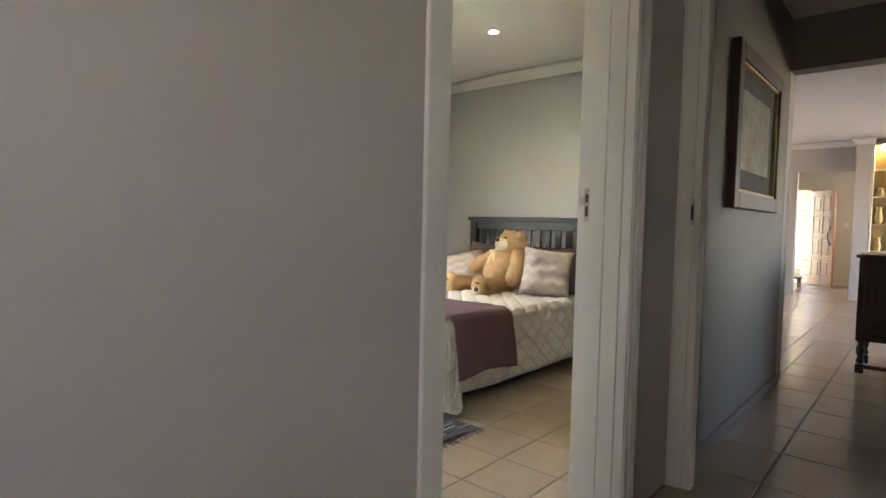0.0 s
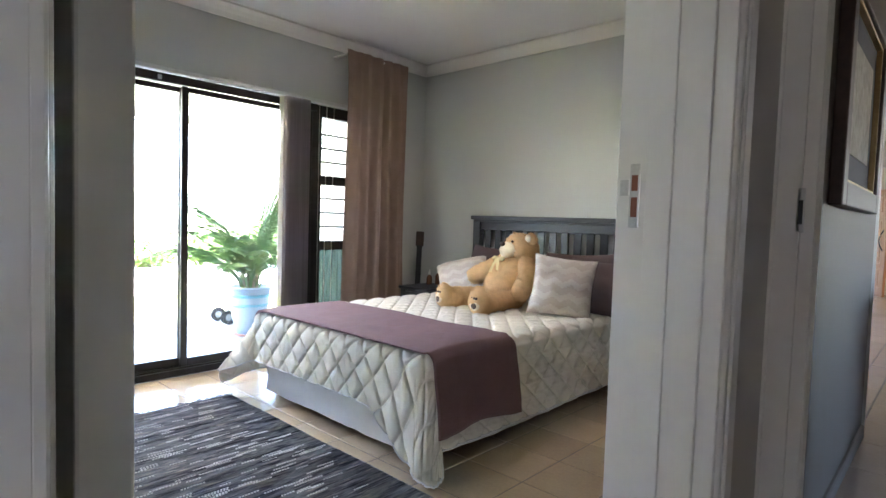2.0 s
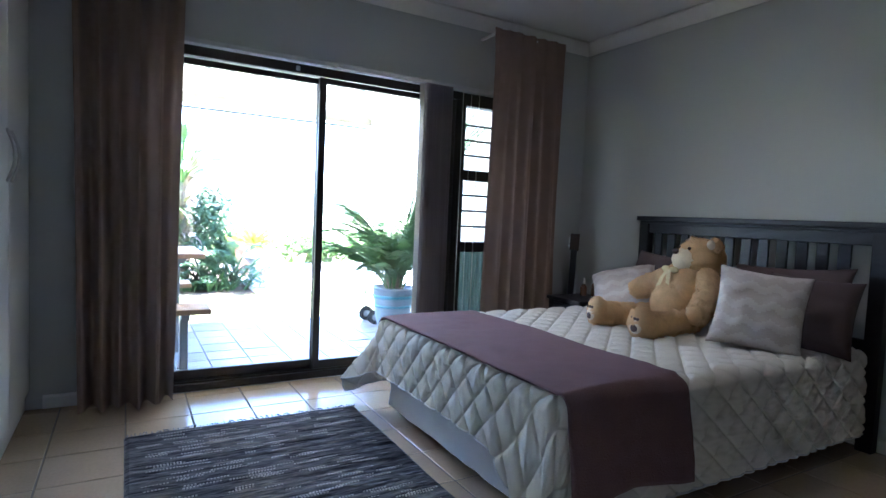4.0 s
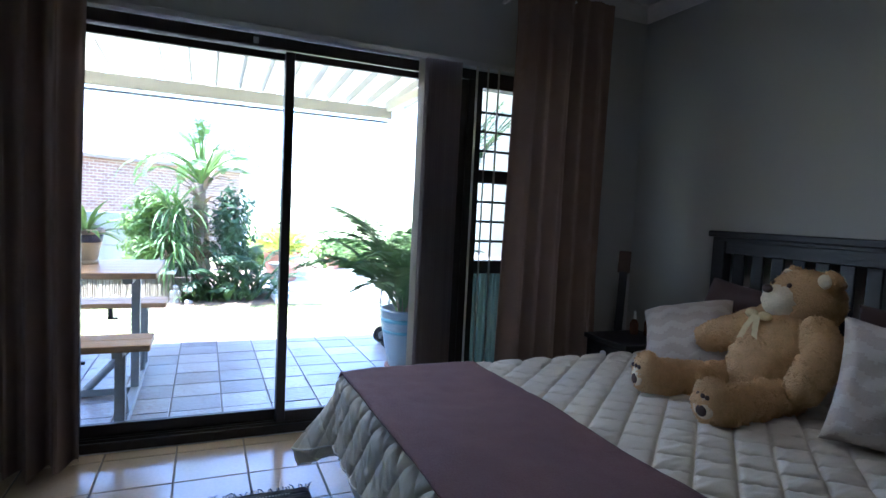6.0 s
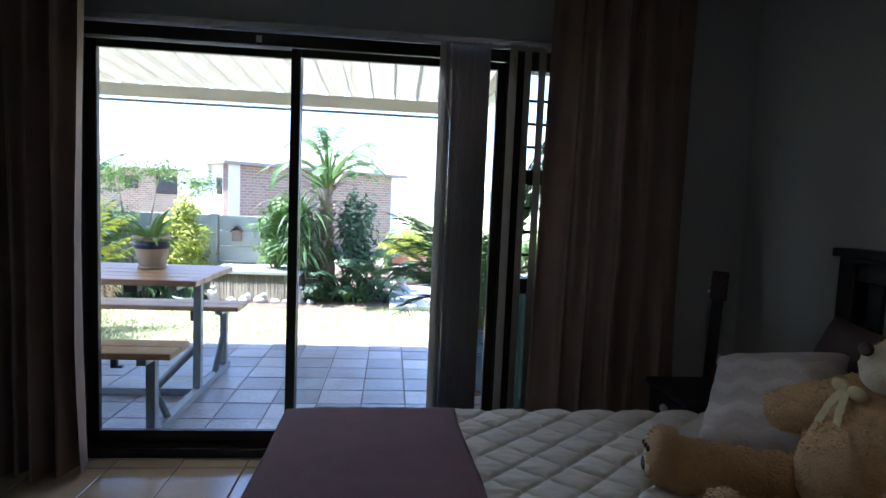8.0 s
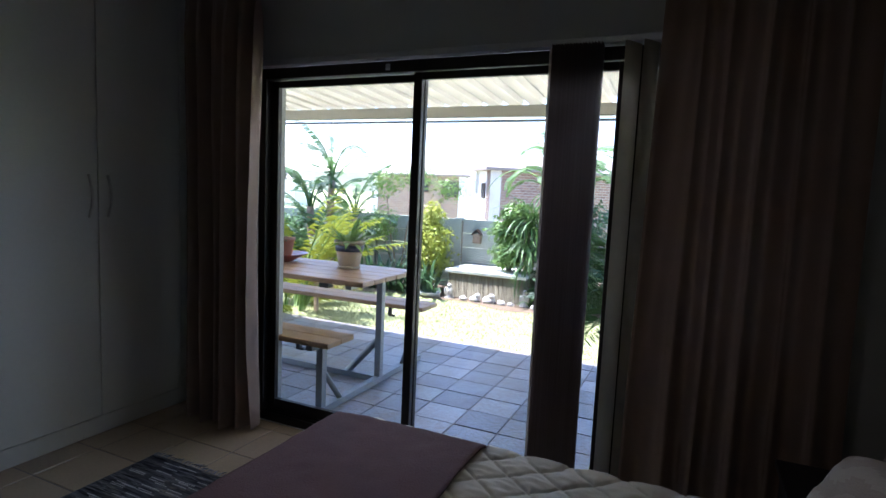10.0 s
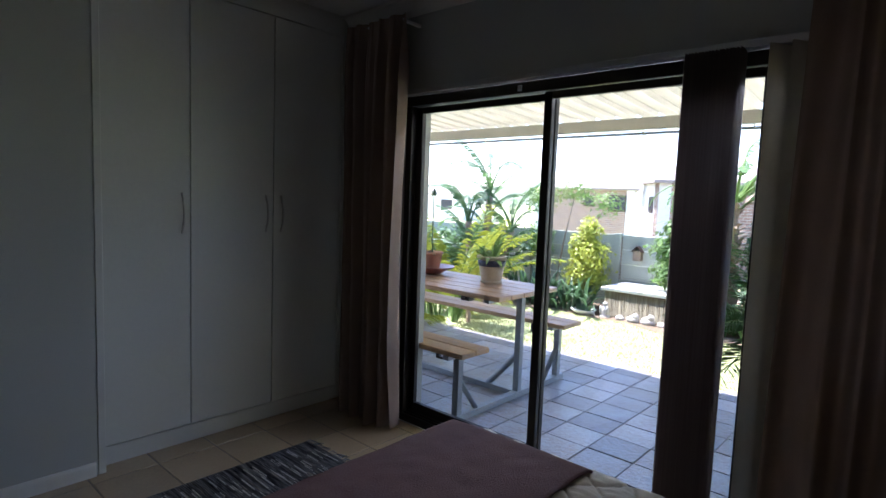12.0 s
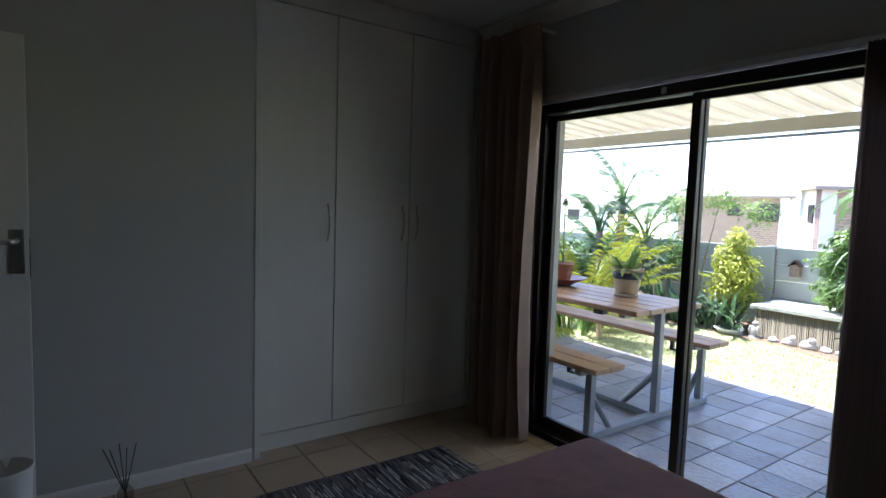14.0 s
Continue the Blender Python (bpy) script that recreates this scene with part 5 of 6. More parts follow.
part("cabinet_lamp", bm, M["goldlight"], dc, "small glowing cabinet lamp")
rng = random.Random(5)
for z in (0.802, 1.222, 1.642):
    for k in range(3):
        x = -0.62 + 0.2 * k
        v = thing("ornament", (x, 11.37, z), "small dark ornament on a cabinet shelf", "ornament", "ornaments in the cabinet")
        bm = bmesh.new()
        h = rng.uniform(0.12, 0.26)
        lathe(bm, x, 11.37, z, [(0.03, 0), (0.055, h * 0.3), (0.03, h * 0.75), (0.038, h)], 14)
        part("vase", bm, M["darkwood"] if k % 2 else M["gold"], v)

wall("wall_wing", "y", (4.95, 5.15), (-6.45, XW - 0.221), (-0.12, 2.42), M["cream"], (), "shaded cream wall of the house wing beyond the side window")
# Hidden board added so that the wing wall lies in shade.
single("wing_eaves", boxed(-6.50, XW - 0.222, 4.25, 5.20, 2.422, 2.50, bevel=0.005), M["white"], "white board added out of view to shade the wing wall", "eaves", kind="structure")

# ---- garden ground ----
single("ground", boxed(-600, XW - 0.2, -600, 600, -0.6, -0.10), M["lawn"], "sunlit mown lawn reaching out from the patio", "lawn", kind="structure")
bm = bmesh.new()
n = 90
edge = [(-8.62 + 0.10 * math.sin(k * 0.42) + 0.07 * math.sin(k * 1.1), -7 + 17 * k / n) for k in range(n + 1)]
top = [bm.verts.new((x, y, -0.088)) for x, y in edge]
low = [bm.verts.new((x + 0.05, y, -0.099)) for x, y in edge]
back = [bm.verts.new((-13.0, y, -0.07)) for x, y in edge]
for k in range(n):
    bm.faces.new((top[k], top[k + 1], back[k + 1], back[k]))
    bm.faces.new((low[k], low[k + 1], top[k + 1], top[k]))
single("flower_bed", bm, M["soil"], "dark soil flower bed along the garden wall", "flower bed", kind="structure")


def grass(name, x0, x1, y0, y1, count, seed, label):
    rng = random.Random(seed)
    verts, faces = [], []
    for k in range(count):
        x, y = rng.uniform(x0, x1), rng.uniform(y0, y1)
        a, h, w = rng.uniform(0, 6.28), rng.uniform(0.012, 0.032), rng.uniform(0.002, 0.0045)
        lx, ly = rng.uniform(-0.02, 0.02), rng.uniform(-0.02, 0.02)
        i = len(verts)
        verts += [(x - w * math.cos(a), y - w * math.sin(a), -0.1), (x + w * math.cos(a), y + w * math.sin(a), -0.1), (x + lx, y + ly, -0.1 + h)]
        faces.append((i, i + 1, i + 2))
    me = bpy.data.meshes.new(name)
    me.from_pydata(verts, [], faces)
    me.materials.append(M["grass"])
    return tagged(new(name, me), label, "grass", kind="stuff")


grass("lawn_grass", -8.75, -6.64, -1.5, 5.5, 42000, 4, "short mown grass blades of the sunlit lawn")


# ---- patio roof ----
def patio_roof():
    root = thing("patio_roof", (-5.5, 1.0, 2.0), "cream corrugated lean-to roof over the patio", "roof", kind="structure")
    xa, xb, za, zb, y0, y1 = -4.47, -6.62, 2.285, 2.150, -3.2, 4.02
    bm = bmesh.new()
    prof, pitch, y = [], 0.19, y0
    while y < y1:
        prof += [(y, 0), (y + 0.085, 0), (y + 0.098, 0.055), (y + 0.147, 0.055), (y + 0.160, 0)]
        y += pitch
    a = [bm.verts.new((xa, y, za + h)) for y, h in prof]
    b = [bm.verts.new((xb, y, zb + h)) for y, h in prof]
    for k in range(len(prof) - 1):
        bm.faces.new((a[k], a[k + 1], b[k + 1], b[k]))
    bmesh.ops.solidify(bm, geom=bm.faces[:], thickness=-0.004)
    part("roof_sheet", bm, M["sheet"], root, "cream ribbed steel roof sheet")
    part("edge_beam", boxed(-6.53, -6.47, y0, y1, 2.035, 2.135, bevel=0.005), M["sheet"], root)
    part("wall_plate", boxed(-4.53, -4.462, y0, y1, 1.995, 2.12, bevel=0.005), M["sheet"], root)
    part("end_rafter", boxed(-6.469, -4.531, y1 - 0.06, y1, 2.10, 2.17, bevel=0.004), M["sheet"], root)
    part("gutter_lip", boxed(-6.60, -6.585, y0, y1, 2.005, 2.028, bevel=0.003), M["greysteel"], root, "thin grey gutter lip")
    for k in range(9):
        y = y0 + 0.4 + 0.85 * k
        bm = bmesh.new()
        tube(bm, [(-6.535, y, 2.05), (-6.592, y, 2.012), (-6.592, y, 1.992)], 0.006, 6)
        part("gutter_bracket", bm, M["sheet"], root)
    part("post", boxed(-6.535, -6.465, -2.935, -2.865, PATIO, 2.035, bevel=0.004), M["sheet"], root)
    return root


patio_roof()


# ---- picnic table ----
def picnic_table():
    root = thing("picnic_table", (-5.15, 1.2, PATIO), "wooden picnic table with benches on a grey steel frame", "picnic table")
    y0, y1 = 0.15, 2.165

    def planks(name, x0, x1, z0, z1, count, mat):
        w = (x1 - x0) / count
        for k in range(count):
            part(name, boxed(x0 + k * w + 0.003, x0 + (k + 1) * w - 0.003, y0, y1, z0, z1, bevel=0.006), mat, root)

    planks("table_plank", -5.515, -4.775, 0.733, 0.768, 5, M["tablewood"])
    planks("bench_plank", -4.70, -4.42, 0.418, 0.453, 2, M["benchwood"])
    planks("bench_plank", -5.93, -5.65, 0.418, 0.453, 2, M["benchwood"])
    s = 0.024
    ux = -5.255
    for y, inward in ((0.45, 1), (2.02, -1)):
        part("base_rail", boxed(-5.90, -4.50, y - s, y + s, PATIO + 0.003, PATIO + 0.048, bevel=0.003), M["greysteel"], root)
        part("upright", boxed(ux - s, ux + s, y - s, y + s, PATIO + 0.048, 0.70, bevel=0.003), M["greysteel"], root)
        part("top_bearer", boxed(-5.46, -4.83, y - s, y + s, 0.70, 0.732, bevel=0.003), M["greysteel"], root)
        bm = bmesh.new()
        tube(bm, [(ux, y + inward * 0.02, 0.26), (ux, y + inward * 0.27, PATIO + 0.035)], 0.024, 4)
        part("upright_brace", bm, M["greysteel"], root)
        for x, sg in ((-4.565, -1), (-5.815, 1)):
            part("bench_post", boxed(x - s, x + s, y - s, y + s, PATIO + 0.048, 0.385, bevel=0.003), M["greysteel"], root)
            part("bench_bearer", boxed(x - 0.13, x + 0.13, y - s, y + s, 0.385, 0.417, bevel=0.003), M["greysteel"], root)
            bm = bmesh.new()
            tube(bm, [(x + sg * 0.02, y, 0.22), (x + sg * 0.21, y, PATIO + 0.035)], 0.022, 4)
            part("brace", bm, M["greysteel"], root)
    part("long_rail", boxed(ux - s, ux + s, 0.47, 1.995, PATIO + 0.004, PATIO + 0.047, bevel=0.003), M["greysteel"], root)
    for x in (ux - 0.1, ux + 0.28):
        part("top_block", boxed(x - 0.03, x + 0.03, 1.70, 1.78, 0.665, 0.732, bevel=0.004), M["black"], root, "dark block under the table top")
    for x in (-4.60, -5.76):
        bm = bmesh.new()
        box(bm, x - 0.012, x + 0.012, 1.80, 1.83, 0.33, 0.417, bevel=0.002)
        box(bm, x - 0.012, x + 0.012, 1.80, 1.86, 0.325, 0.34, bevel=0.002)
        part("clamp", bm, M["black"], root, "small black steel clamp")


picnic_table()


# ---- plants ----
def blade(bm, p, az, el, length, width, droop, seg=5, mat=0, fold=0.25):
    """A strap-shaped leaf that bends down towards its tip."""
    d = Vector((math.cos(az), math.sin(az), 0))
    sd = Vector((-math.sin(az), math.cos(az), 0))
    q, e = Vector(p), el
    rows = []
    for k in range(seg + 1):
        t = k / seg
        w = width * (0.35 + 1.3 * t if t < 0.5 else 2.0 * (1 - t)) * 0.5 + 0.0008
        lift = Vector((0, 0, w * fold))
        rows.append([bm.verts.new(q - sd * w + lift), bm.verts.new(q), bm.verts.new(q + sd * w + lift)])
        q = q + (d * math.cos(e) + Vector((0, 0, math.sin(e)))) * (length / seg)
        e -= droop / seg
    for a, b in zip(rows, rows[1:]):
        for k in (0, 1):
            f = bm.faces.new((a[k], a[k + 1], b[k + 1], b[k]))
            f.material_index = mat
    return q


def frond(bm, p, az, el, length, droop, leaf_len, pairs, width, rng, mat=0, stem_mat=1, hang=0.5):
    """A feather palm leaf: a bent rib with leaflets in pairs."""
    d = Vector((math.cos(az), math.sin(az), 0))
    sd = Vector((-math.sin(az), math.cos(az), 0))
    q, e = Vector(p), el
    pts = []
    for k in range(13):
        pts.append((q.copy(), e))
        q = q + (d * math.cos(e) + Vector((0, 0, math.sin(e)))) * (length / 12)
        e -= droop / 12
    tube(bm, [a for a, _ in pts], [0.010 * (1 - 0.85 * k / 12) * (length / 1.2) + 0.001 for k in range(13)], 5, mat=stem_mat)
    for k in range(pairs):
        t = 0.18 + 0.82 * k / pairs
        i = min(int(t * 12), 11)
        a, ea = pts[i]
        c = a.lerp(pts[i + 1][0], t * 12 - i)
        ln = leaf_len * (math.sin(math.pi * (0.12 + 0.80 * t)) ** 0.7) * rng.uniform(0.85, 1.1)
        for sg in (-1, 1):
            dirn = (sd * sg * 0.85 + (d * math.cos(ea) + Vector((0, 0, math.sin(ea)))) * 0.6 + Vector((0, 0, rng.uniform(-0.15, 0.15)))).normalized()
            tip = c + dirn * ln - Vector((0, 0, hang * ln * rng.uniform(0.5, 1.1)))
            mid = c + dirn * ln * 0.55 - Vector((0, 0, hang * ln * 0.16))
            wv = (d * math.cos(ea)).normalized() * width * 0.5
            v = [bm.verts.new(c - wv * 0.4), bm.verts.new(c + wv * 0.4), bm.verts.new(mid + wv), bm.verts.new(tip), bm.verts.new(mid - wv)]
            bm.faces.new(v).material_index = mat


def paddle(bm, p, az, el, stalk, length, width, droop, rng, mat=0, stem_mat=1):
    """A banana-like leaf: a long stalk and a blade torn into strips."""
    d = Vector((math.cos(az), math.sin(az), 0))
    sd = Vector((-math.sin(az), math.cos(az), 0))
    q, e = Vector(p), el
    pts = [q.copy()]
    for k in range(4):
        q = q + (d * math.cos(e) + Vector((0, 0, math.sin(e)))) * (stalk / 4)
        e -= droop * 0.06
        pts.append(q.copy())
    tube(bm, pts, [0.028, 0.022, 0.017, 0.014, 0.011], 6, mat=stem_mat)
    n = 22
    rib = [(q.copy(), e)]
    for k in range(n):
        q = q + (d * math.cos(e) + Vector((0, 0, math.sin(e)))) * (length / n)
        e -= droop / n
        rib.append((q.copy(), e))
    tube(bm, [a for a, _ in rib], [0.010 * (1 - 0.9 * k / n) + 0.001 for k in range(n + 1)], 5, mat=stem_mat)
    for sg in (-1, 1):
        tear = 0.0
        for k in range(n):
            t = (k + 0.5) / n
            w = width * 0.5 * math.sin(math.pi * (0.06 + 0.90 * t)) ** 0.55 * rng.uniform(0.85, 1.05)
            tear = tear * 0.6 + rng.uniform(-0.05, 0.05)
            a, b = rib[k][0], rib[k + 1][0]
            gap = rng.choice((0.05, 0.2, 0.35))
            b = a.lerp(b, 1 - gap)
            o = sd * sg * w * 0.92 + Vector((0, 0, -w * (0.25 + tear * 4)))
            f = d * w * 0.25
            bm.faces.new([bm.verts.new(x) for x in (a, b, b + o + f, a + o + f)]).material_index = mat


def leaves(bm, c, r, count, size, rng, mat=0, hollow=0.35, up=0.3):
    """Many small leaves spread through an uneven crown."""
    c = Vector(c)
    for k in range(count):
        u = Vector((rng.gauss(0, 1), rng.gauss(0, 1), rng.gauss(0, 1))).normalized()
        bulge = 0.75 + 0.45 * noise.noise(u * 2.2 + c)
        rad = (hollow + (1 - hollow) * rng.random() ** 0.5) * bulge
        p = c + Vector((u.x * r[0], u.y * r[1], u.z * r[2])) * rad
        nrm = (u + Vector((rng.uniform(-1, 1), rng.uniform(-1, 1), rng.uniform(-0.4, 1) + up)) * 0.8).normalized()
        a = nrm.orthogonal().normalized()
        a = (Matrix.Rotation(rng.uniform(0, 6.28), 3, nrm) @ a)
        b = nrm.cross(a)
        s = size * rng.uniform(0.6, 1.3)
        bm.faces.new([bm.verts.new(p + q) for q in (-a * s, b * s * 0.38, a * s, -b * s * 0.38)]).material_index = mat


def plant(name, at, label, cat="plant", group=""):
    return thing(name, at, label, cat, group)


rng = random.Random(11)
# feather palm at the edge of the lawn
yp = plant("yellow_palm", (-7.0, -0.32, -0.1), "clump of yellow-green feather palm beside the patio", "palm")
bm = bmesh.new()
for k in range(54):
    a = rng.uniform(0, 6.28)
    tall = k % 3
    frond(bm, (-7.0 + 0.16 * math.cos(a), -0.32 + 0.24 * math.sin(a), -0.1), a, radians(rng.uniform(66, 88) if tall else rng.uniform(35, 62)), rng.uniform(1.15, 1.75) if tall else rng.uniform(0.5, 0.85), radians(rng.uniform(35, 75)), 0.25, 24, 0.0085, rng, 0, 1, 0.40)
part("crown", bm, [M["leaf_yellow"], M["leaf_light"]], yp)
dry = plant("dry_palm_leaf", (-7.05, 0.35, -0.1), "dry straw-coloured palm leaves hanging low", "palm")
bm = bmesh.new()
for az, y in ((1.1, 0.35), (1.7, 0.15), (0.7, 0.45), (2.3, 0.2)):
    frond(bm, (-7.1, y - 0.3, 0.35), az, radians(40), 0.85, radians(95), 0.26, 24, 0.014, rng, 0, 0, 0.8)
tube(bm, [(-7.1, 0.05, -0.1), (-7.1, 0.03, 0.38)], 0.03, 7)
part("crown", bm, M["leaf_dry"], dry)

# tall paddle-leaved plants
def paddle_clump(at, stems, label):
    """A crowded clump: stems of differing height, torn leaves rising from all along them."""
    x, y, z = at
    pl = plant("giant_strelitzia", at, label, "tree", "paddle-leaved plants")
    bm = bmesh.new()
    tops = []
    for dx, dy, h in stems:
        pts = [(x + dx * (0.6 + 0.4 * k / 7), y + dy * (0.6 + 0.4 * k / 7) + 0.02 * math.sin(k), z + h * k / 7) for k in range(8)]
        tube(bm, pts, [0.075 + 0.012 * (k % 2) - 0.004 * k for k in range(8)], 9)
        tops.append((pts, h))
    part("trunk", bm, M["bark"], pl)
    bm = bmesh.new()
    for pts, h in tops:
        for k in range(14):
            px, py, pz = pts[min(7, 2 + k // 2)]
            up = k / 13
            paddle(bm, (px, py, pz), k * 2.4 + rng.uniform(-0.4, 0.4), radians(rng.uniform(48, 70) + 18 * up), rng.uniform(0.22, 0.42), rng.uniform(0.55, 0.85), rng.uniform(0.17, 0.25), radians(rng.uniform(45, 100)), rng, 0 if rng.random() < 0.75 else 2, 1)
    part("crown", bm, [M["leaf_dark"], M["leaf_mid"], M["leaf_mid"]], pl)


paddle_clump((-9.0, -1.10, -0.1), ((0.0, -0.05, 1.62), (0.15, -0.35, 1.15), (-0.10, 0.32, 1.05), (0.10, 0.10, 0.50)), "crowded dark paddle-leaved clump before the garden wall")
pl = plant("giant_strelitzia", (-9.35, 2.36, -0.1), "tall paddle-leaved plant with a fibrous trunk", "tree", "paddle-leaved plants")
bm = bmesh.new()
tube(bm, [(-9.35 + 0.03 * math.sin(k * 0.7), 2.36 + 0.02 * math.sin(k * 0.5), -0.1 + 1.50 * k / 11) for k in range(12)], [0.10 + 0.020 * (k % 2) - 0.003 * k for k in range(12)], 10)
for k in range(80):
    a = rng.uniform(0, 6.28)
    hgt = rng.uniform(0.25, 1.45)
    blade(bm, (-9.35 + 0.09 * math.cos(a), 2.36 + 0.09 * math.sin(a), hgt), a, radians(rng.uniform(20, 75)), rng.uniform(0.2, 0.42), 0.06, radians(rng.uniform(30, 120)), 4)
part("trunk", bm, M["bark"], pl)
bm = bmesh.new()
for k in range(26):
    paddle(bm, (-9.34, 2.36, 1.32 + 0.008 * k), k * 2.4 + rng.uniform(-0.3, 0.3), radians(rng.uniform(40, 86)), rng.uniform(0.38, 0.62), rng.uniform(0.5, 0.72), rng.uniform(0.16, 0.22), radians(rng.uniform(60, 115)), rng, 0, 1)
part("crown", bm, [M["leaf_mid"], M["leaf_light"]], pl)

# yucca with hanging straps, dark broad leaves beside it
yu = plant("yucca", (-9.15, 2.02, -0.1), "yucca with long hanging strap leaves", "yucca")
bm = bmesh.new()
tube(bm, [(-9.15, 2.02, -0.1), (-9.14, 2.0, 0.5), (-9.13, 1.98, 0.95)], [0.06, 0.05, 0.04], 8)
part("trunk", bm, M["bark"], yu)
bm = bmesh.new()
for k in range(260):
    a = rng.uniform(0, 6.28)
    zz = rng.uniform(0.40, 1.12)
    blade(bm, (-9.10, 2.06 + rng.uniform(-0.12, 0.12), zz), a, radians(rng.uniform(-25, 78)), rng.uniform(0.38, 0.70), 0.030, radians(rng.uniform(60, 120)), 5, 0 if rng.random() < 0.85 else 1)
part("crown", bm, [M["leaf_mid"], M["leaf_light"]], yu)
ph = plant("broad_leaved_bush", (-9.25, 2.85, -0.1), "dark broad-leaved bush in the flower bed", "bush")
bm = bmesh.new()
for k in range(46):
    a = rng.uniform(0, 6.28)
    paddle(bm, (-9.25 + rng.uniform(-0.3, 0.3), 2.82 + rng.uniform(-0.45, 0.35), -0.1), a, radians(rng.uniform(45, 85)), rng.uniform(0.15, 0.75), rng.uniform(0.28, 0.5), 0.24, radians(rng.uniform(40, 100)), rng, 0, 0)
leaves(bm, (-9.4, 2.75, 0.85), (0.35, 0.36, 0.75), 1100, 0.055, rng)
part("crown", bm, M["leaf_dark"], ph)


def shrub(name, at, blobs, size, mat, label, count, twig=True):
    root = plant(name, at, label, "bush")
    bm = bmesh.new()
    for c, r, _ in blobs:
        tube(bm, [at, ((at[0] + c[0]) / 2 + 0.05, (at[1] + c[1]) / 2, (at[2] + c[2]) / 2), c], [0.022, 0.014, 0.006], 6)
    part("stem", bm, M["bark"], root)
    bm = bmesh.new()
    for c, r, share in blobs:
        leaves(bm, c, r, int(count * share), size, rng)
    part("crown", bm, mat, root)


shrub("golden_shrub", (-9.2, 0.52, -0.1), [((-9.2, 0.50, 0.40), (0.36, 0.46, 0.38), 0.34), ((-9.15, 0.60, 0.66), (0.32, 0.36, 0.34), 0.24), ((-9.25, 0.42, 0.78), (0.28, 0.30, 0.32), 0.20), ((-9.2, 0.54, 0.98), (0.20, 0.22, 0.34), 0.22)], 0.034, M["leaf_yellow"], "bright golden-green conical shrub by the wall", 3800)
shrub("light_green_shrub", (-9.3, 1.72, -0.1), [((-9.25, 1.72, 0.55), (0.26, 0.32, 0.26), 0.4), ((-9.3, 1.66, 0.85), (0.24, 0.34, 0.22), 0.35), ((-9.2, 1.80, 1.12), (0.25, 0.30, 0.24), 0.25)], 0.042, M["leaf_light"], "light green leafy shrub above the reed box", 2600)
shrub("lacy_tree", (-9.45, -0.15, -0.1), [((-9.45, -0.45, 1.50), (0.3, 0.45, 0.34), 0.28), ((-9.5, 0.10, 1.58), (0.3, 0.45, 0.26), 0.2), ((-9.5, 0.62, 1.42), (0.3, 0.36, 0.26), 0.16), ((-9.4, -0.45, 0.85), (0.3, 0.38, 0.40), 0.36)], 0.027, M["leaf_light"], "thin lacy-leaved tree before the wall", 3000)
shrub("hedge_bush", (-9.3, -2.4, -0.1), [((-9.3, -2.4, 0.5), (0.5, 0.8, 0.6), 0.5), ((-9.2, -3.6, 0.5), (0.5, 0.8, 0.7), 0.5)], 0.07, M["leaf_mid"], "dense green bush along the garden wall", 2600)
shrub("far_bush", (-11.8, 4.6, -0.1), [((-11.8, 3.6, 0.35), (0.5, 0.8, 0.5), 0.25), ((-11.9, 4.9, 0.3), (0.5, 0.9, 0.45), 0.25), ((-12.0, 6.3, 0.4), (0.6, 0.9, 0.5), 0.25), ((-12.4, 7.8, 0.5), (0.6, 0.9, 0.6), 0.25)], 0.075, M["leaf_light"], "row of light green bushes at the end of the garden", 5200)

ag = plant("strap_lily", (-8.85, 0.35, -0.1), "clump of dark strap-leaved lilies at the lawn edge", "plant")
bm = bmesh.new()
for k in range(190):
    y = rng.uniform(-0.75, 0.85)
    blade(bm, (-8.85 + rng.uniform(-0.15, 0.15), y, -0.1), rng.uniform(0, 6.28), radians(rng.uniform(50, 88)), rng.uniform(0.35, 0.72), 0.055, radians(rng.uniform(30, 100)), 4)
part("leaf_clump", bm, M["leaf_dark"], ag)
ag = plant("strap_lily", (-8.9, 2.5, -0.1), "low tuft of strap leaves below the yucca", "plant")
bm = bmesh.new()
for k in range(90):
    blade(bm, (-8.95 + rng.uniform(-0.12, 0.12), rng.uniform(2.1, 3.0), -0.1), rng.uniform(0, 6.28), radians(rng.uniform(35, 85)), rng.uniform(0.2, 0.42), 0.04, radians(rng.uniform(30, 100)), 4)
part("leaf_clump", bm, M["leaf_mid"], ag)


# ---- pots ----
def pot(name, x, y, z, prof, mat, label, saucer=None, band=None, soil=0.9, rim=0.0):
    root = thing(name, (x, y, z), label, "plant pot")
    bm = bmesh.new()
    h = prof[-1][1]
    r = prof[-1][0]
    lathe(bm, x, y, z + (0.018 if saucer else 0), prof + [(r + 0.008, h), (r + 0.008, h + 0.02), (r - 0.006, h + 0.02), (r - 0.012, h * soil), (0.001, h * soil)], 28)
    part("pot_body", bm, mat, root)
    if saucer:
        bm = bmesh.new()
        lathe(bm, x, y, z, [(saucer * 0.85, 0), (saucer, 0.006), (saucer, 0.022), (saucer - 0.008, 0.022), (saucer - 0.015, 0.012), (0.001, 0.012)], 28)
        part("saucer", bm, M["terracotta"] if mat is not M["clay"] else M["clay"], root)
    for lo, hi, ra, rb, bmat, txt in band or ():
        bm = bmesh.new()
        lathe(bm, x, y, z + (0.018 if saucer else 0), [(ra - 0.004, lo), (ra + 0.0025, lo), (rb + 0.0025, hi), (rb - 0.004, hi)], 28)
        part("glaze_band", bm, bmat, root, txt)
    return root


